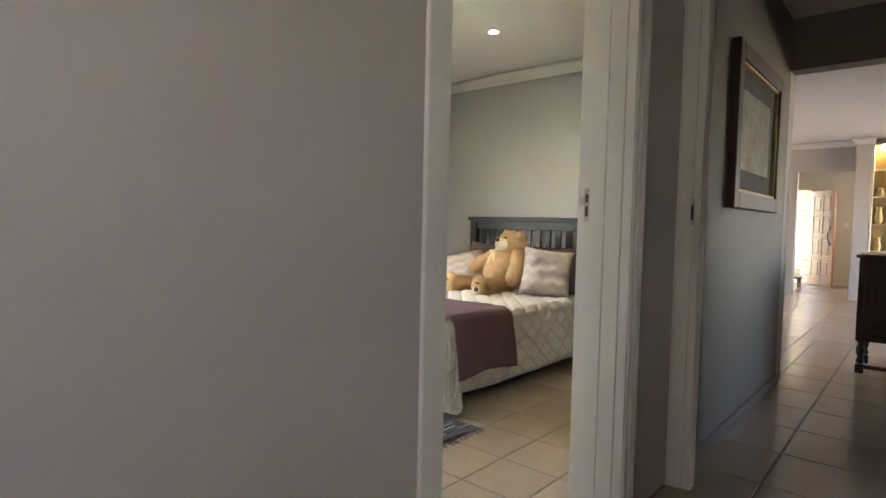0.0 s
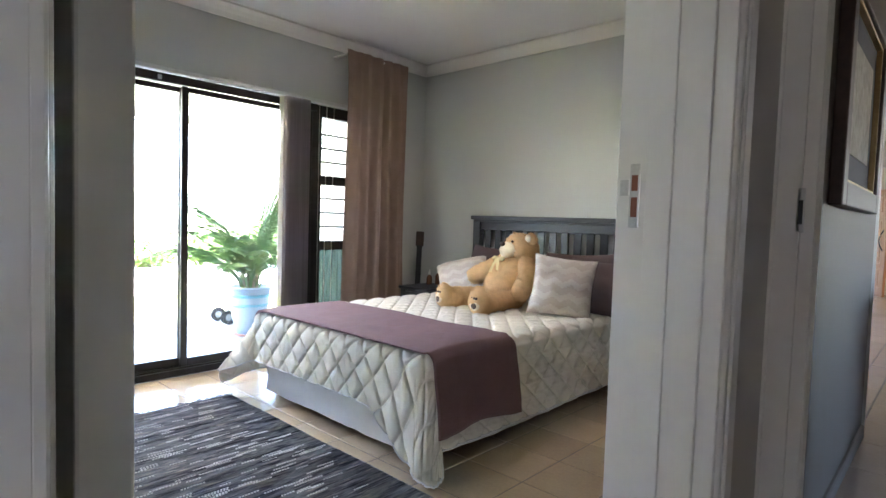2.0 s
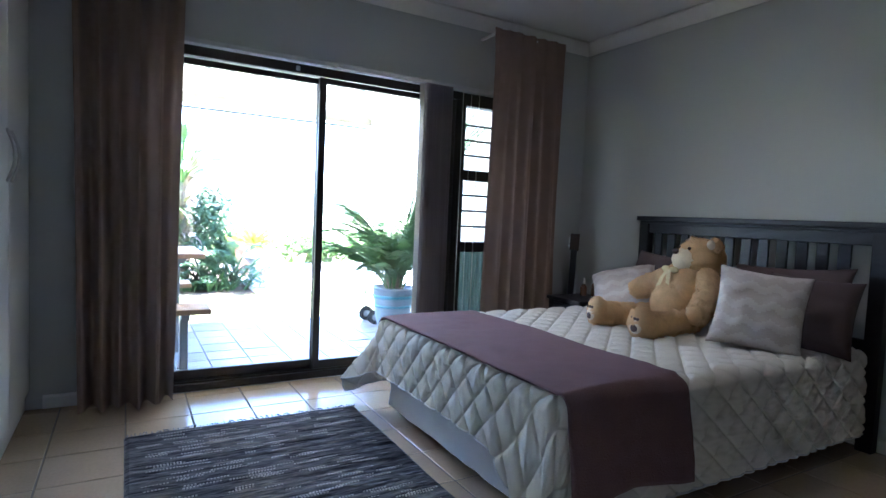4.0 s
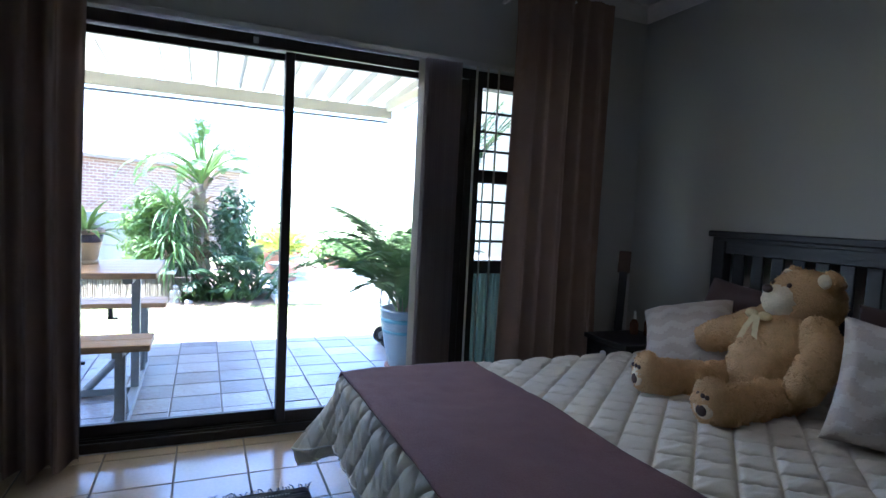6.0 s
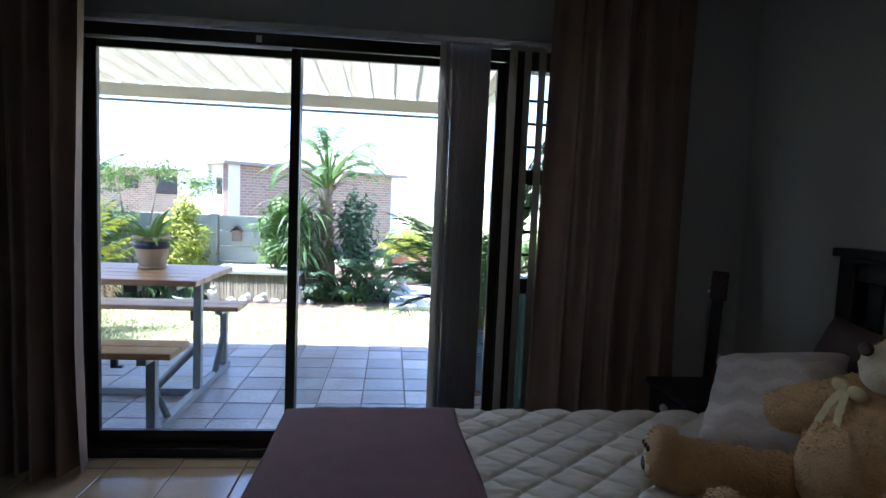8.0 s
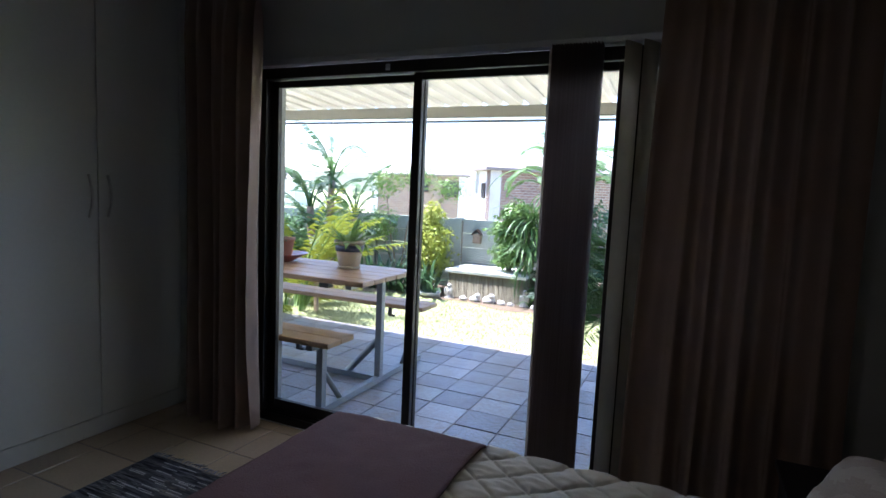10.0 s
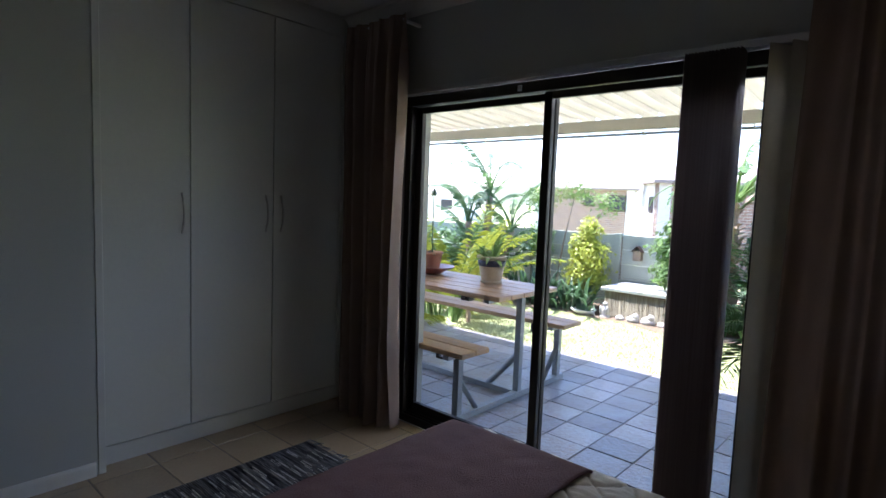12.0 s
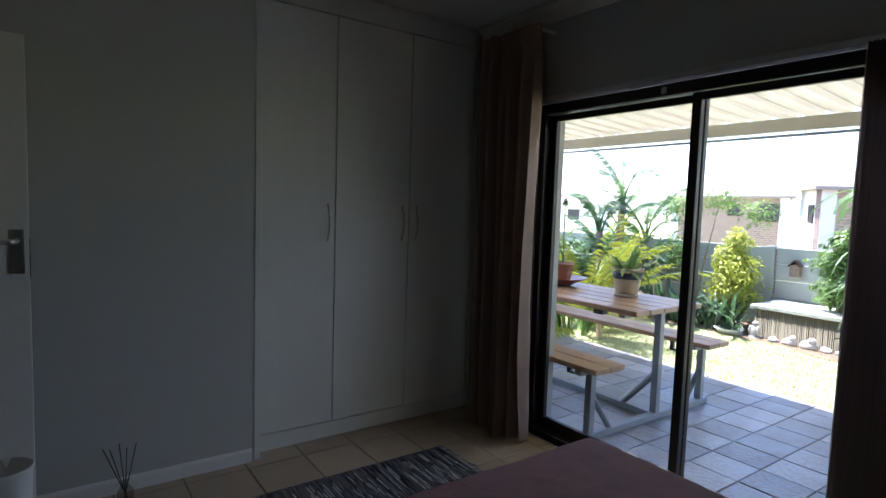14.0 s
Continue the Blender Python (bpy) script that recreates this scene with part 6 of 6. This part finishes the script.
p1 = pot("clay_pot", -5.26, 1.735, 0.769, [(0.072, 0), (0.078, 0.006), (0.092, 0.08), (0.108, 0.17)], M["clay"], "buff clay pot with a navy band on the table", 0.085, [(0.112, 0.158, 0.0985, 0.1065, M["navy"], "navy patterned band")])
bm = bmesh.new()
for k in range(30):
    a = k * 2.4
    blade(bm, (-5.26 + 0.03 * math.cos(a), 1.735 + 0.03 * math.sin(a), 0.94), a, radians(rng.uniform(10, 80)), rng.uniform(0.14, 0.28), 0.045, radians(rng.uniform(30, 90)), 5)
part("rosette", bm, M["leaf_light"], p1, "green strap-leaved rosette")
p2 = pot("terracotta_pot", -5.24, 1.13, 0.815, [(0.062, 0), (0.066, 0.005), (0.084, 0.12)], M["terracotta"], "small terracotta pot standing in a red bowl")
bm = bmesh.new()
tube(bm, [(-5.24, 1.13, 0.92), (-5.24, 1.125, 1.2), (-5.235, 1.13, 1.44)], [0.006, 0.005, 0.003], 6)
for k in range(7):
    blade(bm, (-5.24, 1.13, 0.93), k * 0.9, radians(20), 0.13, 0.03, 0.9, 4)
leaves(bm, (-5.235, 1.13, 1.44), (0.03, 0.03, 0.05), 30, 0.02, rng)
part("stem", bm, M["leaf_dark"], p2, "thin dark flower stem")
bw = thing("red_bowl", (-5.24, 1.13, 0.769), "dark red glazed bowl on the picnic table", "bowl")
bm = bmesh.new()
lathe(bm, -5.24, 1.13, 0.769, [(0.06, 0), (0.075, 0.004), (0.13, 0.035), (0.19, 0.062), (0.197, 0.066), (0.19, 0.068), (0.12, 0.044), (0.001, 0.040)], 30)
part("bowl_body", bm, M["redbowl"], bw)

PX, PY = -5.42, 3.86
bp = pot("blue_pot", PX, PY, PATIO, [(0.115, 0), (0.122, 0.01), (0.158, 0.16), (0.186, 0.34), (0.192, 0.43)], M["bluepot"], "large pale blue glazed pot holding a palm", 0.15, [(0.350, 0.380, 0.1868, 0.1885, M["bluepot_band"], "turquoise band"), (0.265, 0.290, 0.1745, 0.1785, M["bluepot_band"], "turquoise band")], 0.95)
bm = bmesh.new()
for k in range(9):
    a = k * 0.7
    tube(bm, [(PX + 0.06 * math.cos(a), PY + 0.06 * math.sin(a), 0.36), (PX + 0.09 * math.cos(a), PY + 0.09 * math.sin(a), 0.75)], [0.014, 0.009], 6)
part("palm_stem", bm, M["bark"], bp)
bm = bmesh.new()
for k in range(58):
    tall = k % 4 == 0
    a = rng.uniform(0.9, 2.4) if tall else rng.uniform(0, 6.28)
    frond(bm, (PX + 0.07 * math.cos(a), PY + 0.07 * math.sin(a), rng.uniform(0.36, 0.62)), a, radians(rng.uniform(74, 86) if tall else rng.uniform(48, 84)), rng.uniform(1.2, 1.75) if tall else rng.uniform(0.55, 1.05), radians(rng.uniform(20, 45) if tall else rng.uniform(40, 95)), 0.17, 32, 0.0045, rng, 0, 1, 0.22)
part("palm_crown", bm, [M["leaf_mid"], M["leaf_mid"]], bp, "dark green feather palm")
tr = thing("small_trolley", (-6.10, 3.98, PATIO), "small grey steel trolley on black wheels behind the blue pot", "trolley")
for x in (-6.22, -5.98):
    bm = bmesh.new()
    tube(bm, [(x - 0.015, 3.92, PATIO + 0.075), (x + 0.015, 3.92, PATIO + 0.075)], 0.075, 20)
    wh = part("wheel", bm, M["black"], tr)
    bm = bmesh.new()
    tube(bm, [(x - 0.018, 3.92, PATIO + 0.075), (x + 0.018, 3.92, PATIO + 0.075)], 0.035, 16)
    part("hub", bm, M["greysteel"], wh)
    bm = bmesh.new()
    tube(bm, [(x, 3.92, PATIO + 0.10), (x, 3.90, 0.35), (x, 3.93, 0.62)], 0.010, 8)
    part("upright", bm, M["greysteel"], tr)
bm = bmesh.new()
for z in (0.25, 0.45, 0.62):
    tube(bm, [(-6.22, 3.91, z), (-5.98, 3.91, z)], 0.008, 8)
tube(bm, [(-6.20, 3.92, PATIO + 0.075), (-6.0, 3.92, PATIO + 0.075)], 0.010, 8)
part("trolley_frame", bm, M["greysteel"], tr)
part("tray", boxed(-6.22, -5.98, 3.93, 4.15, PATIO + 0.005, PATIO + 0.02, bevel=0.003), M["greysteel"], tr)

# raised white terrace with a pedestal, a golden cycad and a pink pot
single("terrace", boxed(-10.7, -8.5, 3.25, 7.5, -0.1, -0.03, bevel=0.02), M["slab"], "sunlit pale paved terrace beside the lawn", "terrace", kind="structure")
single("terrace_wall", boxed(-10.95, -10.7, 3.25, 7.5, -0.1, 0.10, bevel=0.02), M["slab"], "low pale wall at the back of the terrace", "wall", kind="structure")
cy = pot("cycad_pot", -10.45, 3.55, -0.03, [(0.20, 0), (0.22, 0.02), (0.26, 0.25), (0.28, 0.42)], M["terracotta"], "wide terracotta pot with a golden cycad", None)
bm = bmesh.new()
for k in range(34):
    a = k * 2.4
    frond(bm, (-10.45, 3.55, 0.42), a, radians(rng.uniform(15, 75)), rng.uniform(0.5, 0.75), radians(rng.uniform(40, 80)), 0.13, 24, 0.013, rng, 0, 0, 0.15)
part("cycad_crown", bm, M["leaf_yellow"], cy)
ur = thing("stone_urn", (-9.7, 3.42, -0.03), "white stone bird bath on a pedestal", "bird bath")
bm = bmesh.new()
lathe(bm, -9.7, 3.42, -0.03, [(0.13, 0), (0.13, 0.03), (0.07, 0.07), (0.055, 0.2), (0.07, 0.27), (0.15, 0.33), (0.16, 0.35), (0.14, 0.35), (0.05, 0.30), (0.001, 0.30)], 22)
part("pedestal", bm, M["stone"], ur)
pk = pot("pink_pot", -10.83, 4.45, 0.10, [(0.09, 0), (0.13, 0.18)], M["terracotta"], "pinkish terracotta pot with a small bush on the wall")
bm = bmesh.new()
leaves(bm, (-10.83, 4.45, 0.38), (0.16, 0.2, 0.14), 260, 0.04, rng)
part("bush", bm, M["leaf_light"], pk)


# ---- garden wall, reed box, statues ----
gw = thing("garden_wall", (-9.65, 0.0, -0.1), "grey-green precast concrete panel garden wall", "garden wall", kind="structure")
ys = [0.77 + 1.52 * k for k in range(-7, 2)]
for y in ys:
    part("post", boxed(-9.72, -9.60, y - 0.055, y + 0.055, -0.1, 0.99, bevel=0.008), M["precast"], gw)
for a, b in zip(ys, ys[1:]):
    for z in (-0.1, 0.115, 0.33, 0.545, 0.76):
        part("panel", boxed(-9.68, -9.635, a + 0.057, b - 0.057, z + 0.003, z + 0.212, bevel=0.006), M["precast"], gw)
rb = thing("reed_box", (-9.2, 1.5, -0.1), "raised box clad in dry reeds with a pale slab top", "planter box")
part("core", boxed(-9.55, -8.90, 0.97, 2.03, -0.1, 0.255), M["soil"], rb)
part("top_slab", boxed(-9.59, -8.84, 0.92, 2.09, 0.256, 0.30, bevel=0.008), M["slab"], rb)
k, y = 0, 0.97
while y < 2.03:
    bm = bmesh.new()
    r = rng.uniform(0.006, 0.010)
    tube(bm, [(-8.888, y, -0.1), (-8.888 + rng.uniform(-0.006, 0.004), y + rng.uniform(-0.006, 0.006), rng.uniform(0.235, 0.253))], [r, r * 0.85], 6)
    part("reed", bm, M["reed"], rb)
    y += rng.uniform(0.015, 0.021)
x = -8.9
while x > -9.55:
    bm = bmesh.new()
    tube(bm, [(x, 2.042, -0.1), (x, 2.042, rng.uniform(0.235, 0.253))], [0.009, 0.007], 6)
    part("reed", bm, M["reed"], rb)
    x -= 0.019


def statue(x, y, h, label):
    bm = bmesh.new()
    lathe(bm, x, y, -0.1, [(0.07, 0), (0.072, 0.02), (0.05, 0.04), (0.055, h * 0.3), (0.052, h * 0.55), (0.030, h * 0.68), (0.022, h * 0.72)], 16)
    blob(bm, (x, y, -0.1 + h * 0.82), (0.036, 0.036, h * 0.13), None, 14)
    blob(bm, (x + 0.03, y - 0.045, -0.1 + h * 0.45), (0.022, 0.022, 0.06), None, 10)
    blob(bm, (x + 0.03, y + 0.045, -0.1 + h * 0.45), (0.022, 0.022, 0.06), None, 10)
    return single("garden_statue", bm, M["stone"], label, "statue", "garden statues")


statue(-8.80, 1.02, 0.22, "small white stone garden figure beside the reed box")
statue(-8.85, 2.09, 0.24, "small white stone garden figure at the box corner")
for y, s in ((1.25, 0.06), (1.42, 0.08), (1.62, 0.09), (1.80, 0.06), (1.93, 0.05), (2.24, 0.05), (0.85, 0.05)):
    bm = bmesh.new()
    blob(bm, (-8.76, y, -0.1 + s * 0.45), (s * 0.8, s, s * 0.6), None, 14, 0.02, 3)
    if s > 0.07:
        blob(bm, (-8.75, y + 0.04, -0.1 + s * 1.1), (s * 0.5, s * 0.5, s * 0.5), None, 12, 0.01, 4)
    single("garden_stone", bm, M["stone"], "rough grey-white garden stone ornament", "stone", "garden stones")
lg = thing("stone_bowl", (-8.78, 0.72, -0.1), "low grey stone bowl at the lawn edge", "bowl")
bm = bmesh.new()
lathe(bm, -8.78, 0.72, -0.1, [(0.10, 0), (0.14, 0.03), (0.18, 0.07), (0.16, 0.07), (0.08, 0.04), (0.001, 0.04)], 18)
part("bowl_body", bm, M["slab"], lg)
bh = thing("wall_plaque", (-9.60, 1.09, 0.62), "small dark birdhouse hanging on the garden wall", "birdhouse")
bm = bmesh.new()
box(bm, -9.634, -9.56, 1.03, 1.15, 0.62, 0.77, bevel=0.004)
part("house_body", bm, M["bark"], bh)
bm = bmesh.new()
m = Matrix.Translation((-9.59, 1.09, 0.80))
for sg in (-1, 1):
    box(bm, -0.05, 0.05, -0.055, 0.055, -0.008, 0.008, m=m @ Matrix.Translation((0, sg * 0.037, -0.012)) @ Matrix.Rotation(radians(-48 * sg), 4, "X"))
part("roof", bm, M["darkwood"], bh)
ch = thing("hanging_chain", (-9.62, 0.86, 0.9), "rusty hanging chain ornament on the wall post", "chain")
bm = bmesh.new()
for k in range(14):
    blob(bm, (-9.595, 0.845 + 0.004 * (k % 2), 0.93 - 0.045 * k), (0.010, 0.012, 0.018), None, 8)
part("links", bm, M["bark"], ch)


# ---- neighbouring houses and distance ----
def brick_far(name, ux, uy):
    m = material(name, (0.33, 0.21, 0.165), 0.9, vary=0.2, scale=1.2, fine=12)
    n, l = m.node_tree.nodes, m.node_tree.links
    b = n["Principled BSDF"]
    geo, sep, comb = n.new("ShaderNodeNewGeometry"), n.new("ShaderNodeSeparateXYZ"), n.new("ShaderNodeCombineXYZ")
    dot = n.new("ShaderNodeVectorMath")
    dot.operation, dot.inputs[1].default_value = "DOT_PRODUCT", (ux, uy, 0)
    br = n.new("ShaderNodeTexBrick")
    br.inputs["Color1"].default_value, br.inputs["Color2"].default_value, br.inputs["Mortar"].default_value = (0.36, 0.23, 0.17, 1), (0.25, 0.16, 0.13, 1), (0.45, 0.41, 0.37, 1)
    br.inputs["Scale"].default_value, br.inputs["Mortar Size"].default_value = 1.0, 0.006
    br.inputs["Brick Width"].default_value, br.inputs["Row Height"].default_value = 0.15, 0.06
    l.new(geo.outputs["Position"], dot.inputs[0])
    l.new(geo.outputs["Position"], sep.inputs[0])
    l.new(dot.outputs["Value"], comb.inputs[0])
    l.new(sep.outputs["Z"], comb.inputs[1])
    l.new(comb.outputs[0], br.inputs["Vector"])
    l.new(br.outputs["Color"], b.inputs["Base Color"])
    return m


def house(name, corner, da, la, db, lb, z1, mat_a, mat_b, wins, label, peak=0.7):
    """A block seen on its corner: side a (length la) and side b (lb) leave the corner along da and db."""
    root = thing(name, (*corner, -0.1), label, "house")
    c, a, b = Vector((*corner, 0)), Vector((*da, 0)).normalized(), Vector((*db, 0)).normalized()
    t = 0.25

    def slab(p, u, ln, inward, mat):
        bm = bmesh.new()
        for z0, z1b in ((-0.1, z1),):
            v = [p, p + u * ln, p + u * ln + inward * t, p + inward * t]
            lo = [bm.verts.new((q.x, q.y, z0)) for q in v]
            hi = [bm.verts.new((q.x, q.y, z1b)) for q in v]
            for k in range(4):
                bm.faces.new((lo[k], lo[(k + 1) % 4], hi[(k + 1) % 4], hi[k]))
            bm.faces.new(hi)
        return part("wall", bm, mat, root)

    slab(c, a, la, b, mat_a)
    slab(c + a * 0.003, b, lb, a, mat_b)
    slab(c + a * la, b, lb, -a, mat_a)
    slab(c + b * lb, a, la, -b, mat_a)
    # hipped roof with eaves
    e = 0.16
    bm = bmesh.new()
    q = [c - a * e - b * e, c + a * (la + e) - b * e, c + a * (la + e) + b * (lb + e), c - a * e + b * (lb + e)]
    base = [bm.verts.new((p.x, p.y, z1)) for p in q]
    eave = [bm.verts.new((p.x, p.y, z1 + 0.06)) for p in q]
    h = min(la, lb) / 2
    r1, r2 = (c + a * la / 2 + b * h, c + a * la / 2 + b * (lb - h)) if lb > la else (c + b * lb / 2 + a * h, c + b * lb / 2 + a * (la - h))
    p1, p2 = bm.verts.new((r1.x, r1.y, z1 + 0.06 + peak)), bm.verts.new((r2.x, r2.y, z1 + 0.06 + peak))
    for k in range(4):
        bm.faces.new((base[k], base[(k + 1) % 4], eave[(k + 1) % 4], eave[k]))
    bm.faces.new(base)
    if lb > la:
        tops = ((eave[0], eave[1], p1), (eave[1], eave[2], p2, p1), (eave[2], eave[3], p2), (eave[3], eave[0], p1, p2))
    else:
        tops = ((eave[0], eave[1], p2, p1), (eave[1], eave[2], p2), (eave[2], eave[3], p1, p2), (eave[3], eave[0], p1))
    for f in tops:
        bm.faces.new(f)
    bmesh.ops.recalc_face_normals(bm, faces=bm.faces)
    part("roof", bm, M["rooftile"], root)
    for side, s0, s1, za, zb in wins:
        u, nrm = (a, -b) if side == "a" else (b, -a)
        p0, p1w = c + u * s0, c + u * s1
        bm = bmesh.new()
        for f0, f1, g0, g1 in ((0, 1, 0, 0.09), (0, 1, 0.91, 1), (0, 0.08, 0.09, 0.91), (0.92, 1, 0.09, 0.91), (0.48, 0.53, 0.09, 0.91)):
            x0, x1 = p0.lerp(p1w, f0), p0.lerp(p1w, f1)
            z0, zz = za + (zb - za) * g0, za + (zb - za) * g1
            vs = [x0, x1, x1 + nrm * 0.03, x0 + nrm * 0.03]
            lo = [bm.verts.new((p.x, p.y, z0)) for p in vs]
            hi = [bm.verts.new((p.x, p.y, zz)) for p in vs]
            for k in range(4):
                bm.faces.new((lo[k], lo[(k + 1) % 4], hi[(k + 1) % 4], hi[k]))
            bm.faces.new(hi), bm.faces.new(lo)
        w = part("window", bm, M["darkwood"], root, "dark wooden window")
        bm = bmesh.new()
        o = nrm * 0.02
        bm.faces.new([bm.verts.new((p.x + o.x, p.y + o.y, z)) for p, z in ((p0, za), (p1w, za), (p1w, zb), (p0, zb))])
        part("pane", bm, M["mount"], w)
    return root


house("brick_house", (-13.45, -0.13), (-0.77, -0.64), 1.05, (-0.64, 0.77), 4.6, 1.90, M["plaster"], brick_far("brown brick far", -0.64, 0.77), [("a", 0.30, 0.52, 1.27, 1.62)], "two-tone white and brown brick neighbouring house", 0.35)
house("brick_house", (-18.2, -2.65), (-0.9, -0.43), 2.75, (-0.05, -1.0), 3.6, 1.88, M["plaster"], brick_far("brown brick behind", 0.05, 1.0), [("b", 0.25, 0.85, 1.22, 1.72), ("b", 1.35, 1.72, 1.35, 1.70)], "brown brick neighbouring house with wooden windows", 0.4)
house("far_house", (-33.2, -21.8), (-0.9, -0.43), 5.5, (-0.2, -0.98), 8.0, 1.8, M["plaster"], M["plaster"], [("b", 1.4, 2.8, 0.7, 1.4)], "pale far house with a dark roof", 0.6)
bm = bmesh.new()
n = 120
row0, row1 = [], []
for k in range(n + 1):
    a = radians(60 + 240 * k / n)
    x, y = 260 * math.cos(a), 260 * math.sin(a)
    row0.append(bm.verts.new((x, y, -2)))
    row1.append(bm.verts.new((x * 1.15, y * 1.15, 9 + 5 * noise.noise(Vector((k * 0.11, 0, 0))) + 1.2 * noise.noise(Vector((k * 0.9, 3, 0))))))
for k in range(n):
    bm.faces.new((row0[k], row0[k + 1], row1[k + 1], row1[k]))
single("backdrop_hills", bm, M["hill"], "low bush-covered hills on the horizon", "hills", kind="structure")
for k, (x, y, s) in enumerate(((-24, -19, 0.85), (-30, -1.0, 0.6))):
    t = plant("far_tree", (x, y, -0.1), "distant leafy garden tree between the houses", "tree", "distant trees")
    bm = bmesh.new()
    tube(bm, [(x, y, -0.1), (x + 0.1, y, 0.9 * s), (x, y + 0.1, 1.7 * s)], [0.14, 0.10, 0.05], 7)
    for q in range(5):
        a = q * 1.3
        tube(bm, [(x, y, 0.9 * s), (x + 0.8 * s * math.cos(a), y + 0.8 * s * math.sin(a), 1.7 * s)], [0.06, 0.02], 5)
    part("trunk", bm, M["bark"], t)
    bm = bmesh.new()
    for q in range(6):
        a = q * 1.05
        leaves(bm, (x + 0.7 * s * math.cos(a), y + 0.8 * s * math.sin(a), (1.5 + 0.35 * (q % 3)) * s), (0.7 * s, 0.8 * s, 0.5 * s), 330, 0.13, rng)
    part("crown", bm, M["leaf_mid"], t)
# brick wall outside the front door
bw2 = thing("porch_wall", (-2.2, 15.05, 0), "sunlit tan brick porch wall outside the front door", "brick wall", kind="structure")
# Overhead board added out of view; it dims the sky at the front door.
part("porch_ceiling", boxed(-3.4, -1.2, 14.205, 15.2, 2.302, 2.38, bevel=0.004), M["white"], bw2, "white board added over the porch to cut the sky's light")
part("mortar_bed", boxed(-3.4, -1.2, 15.0, 15.2, -0.1, 2.3), M["mortar"], bw2)

# ---- floors and paving, piece by piece ----
PIECES = {}


def piece(name, x0, x1, y0, y1, z, mat, parent, thick=0.008, round_edge=0.0025):
    """One tile; tiles of the same size share a mesh."""
    key = (name, round(x1 - x0, 3), round(y1 - y0, 3))
    if key not in PIECES:
        w, d, r = (x1 - x0) / 2, (y1 - y0) / 2, round_edge
        bm = bmesh.new()
        lo = [bm.verts.new((sx * w, sy * d, -thick)) for sx, sy in ((-1, -1), (1, -1), (1, 1), (-1, 1))]
        mi = [bm.verts.new((sx * w, sy * d, -r)) for sx, sy in ((-1, -1), (1, -1), (1, 1), (-1, 1))]
        hi = [bm.verts.new((sx * (w - r), sy * (d - r), 0)) for sx, sy in ((-1, -1), (1, -1), (1, 1), (-1, 1))]
        for a, b in ((lo, mi), (mi, hi)):
            for k in range(4):
                bm.faces.new((a[k], a[(k + 1) % 4], b[(k + 1) % 4], b[k]))
        bm.faces.new(hi)
        me = bpy.data.meshes.new(name)
        bm.to_mesh(me)
        bm.free()
        me.materials.append(mat)
        PIECES[key] = me
    ob = new(name, PIECES[key])
    ob.parent = parent
    ob.location = Vector(((x0 + x1) / 2, (y0 + y1) / 2, z)) - ORIGIN.get(parent.name, Vector())
    return ob


def tiled(name, x0, x1, y0, y1, px, py, ox, oy, z, joint, mat, parent, rough=0.0, shift=0.0):
    rng = random.Random(7)
    row = 0
    y = oy + math.floor((y0 - oy) / py) * py
    while y < y1 - 1e-6:
        off = ox + (row % 2) * shift
        x = off + math.floor((x0 - off) / px) * px
        while x < x1 - 1e-6:
            a, b, c, d = max(x, x0) + joint / 2, min(x + px, x1) - joint / 2, max(y, y0) + joint / 2, min(y + py, y1) - joint / 2
            if b - a > 0.02 and d - c > 0.02:
                ob = piece(name, a, b, c, d, z + rough * rng.uniform(-1, 1), mat, parent)
                if rough:
                    ob.rotation_euler = (rng.uniform(-1, 1) * 0.006, rng.uniform(-1, 1) * 0.006, 0)
            x += px
        y += py
        row += 1


floor_bed = single("floor_bedroom", boxed(XW - 0.0, -0.82, 0.70, YN, -0.10, -0.003), M["grout"], "cream ceramic tiled bedroom floor with grey joints", "floor", kind="structure")
tiled("tile", XW + 0.001, -0.822, 0.72, YN, 0.2975, 0.2975, -4.15, 2.30, 0.0, 0.006, M["tile"], floor_bed)
floor_hall = single("floor_passage", boxed(-0.82, 0.60, -1.7, 5.05, -0.10, -0.003), M["grout"], "beige ceramic tiled passage floor", "floor", kind="structure")
tiled("tile", -0.818, 0.56, 0.4, 7.1, 0.435, 0.435, -0.52, 3.162, 0.0, 0.006, M["tile_hall"], floor_hall)
single("floor_living", boxed(-2.6, 4.1, 5.052, 14.1, -0.10, -0.003), M["grout"], "beige tiled living room floor", "floor", kind="structure")
tiled("tile", -2.6, 0.2, 7.1, 14.05, 0.435, 0.435, -0.52, 3.162, 0.0, 0.006, M["tile_hall"], floor_hall)
tiled("tile", -2.6, -0.82, 5.16, 7.1, 0.435, 0.435, -0.52, 3.162, 0.0, 0.006, M["tile_hall"], floor_hall)
patio = single("patio", boxed(-6.63, XW - 0.22, -2.6, 5.9, -0.16, PATIO - 0.006), M["grout"], "blue-grey slate paved patio under the roof", "patio", kind="structure")
tiled("slate_tile", -6.62, XW - 0.225, -2.6, 5.9, 0.257, 0.2825, -4.60, 2.235, PATIO, 0.008, M["slate"], patio, rough=0.0015)


def brick_mesh(w, d, h):
    bm = boxed(-w / 2, w / 2, -d / 2, d / 2, -h / 2, h / 2, bevel=0.003)
    me = bpy.data.meshes.new("brick")
    bm.to_mesh(me)
    bm.free()
    me.materials.append(M["brick_tan"])
    return me


BRICK = brick_mesh(0.212, 0.02, 0.071)
for r in range(27):
    for c in range(7):
        ob = new("brick", BRICK)
        ob.parent = bw2
        ob.location = Vector((-3.15 + c * 0.224 + (r % 2) * 0.112, 14.993, -0.05 + r * 0.083)) - ORIGIN[bw2.name]
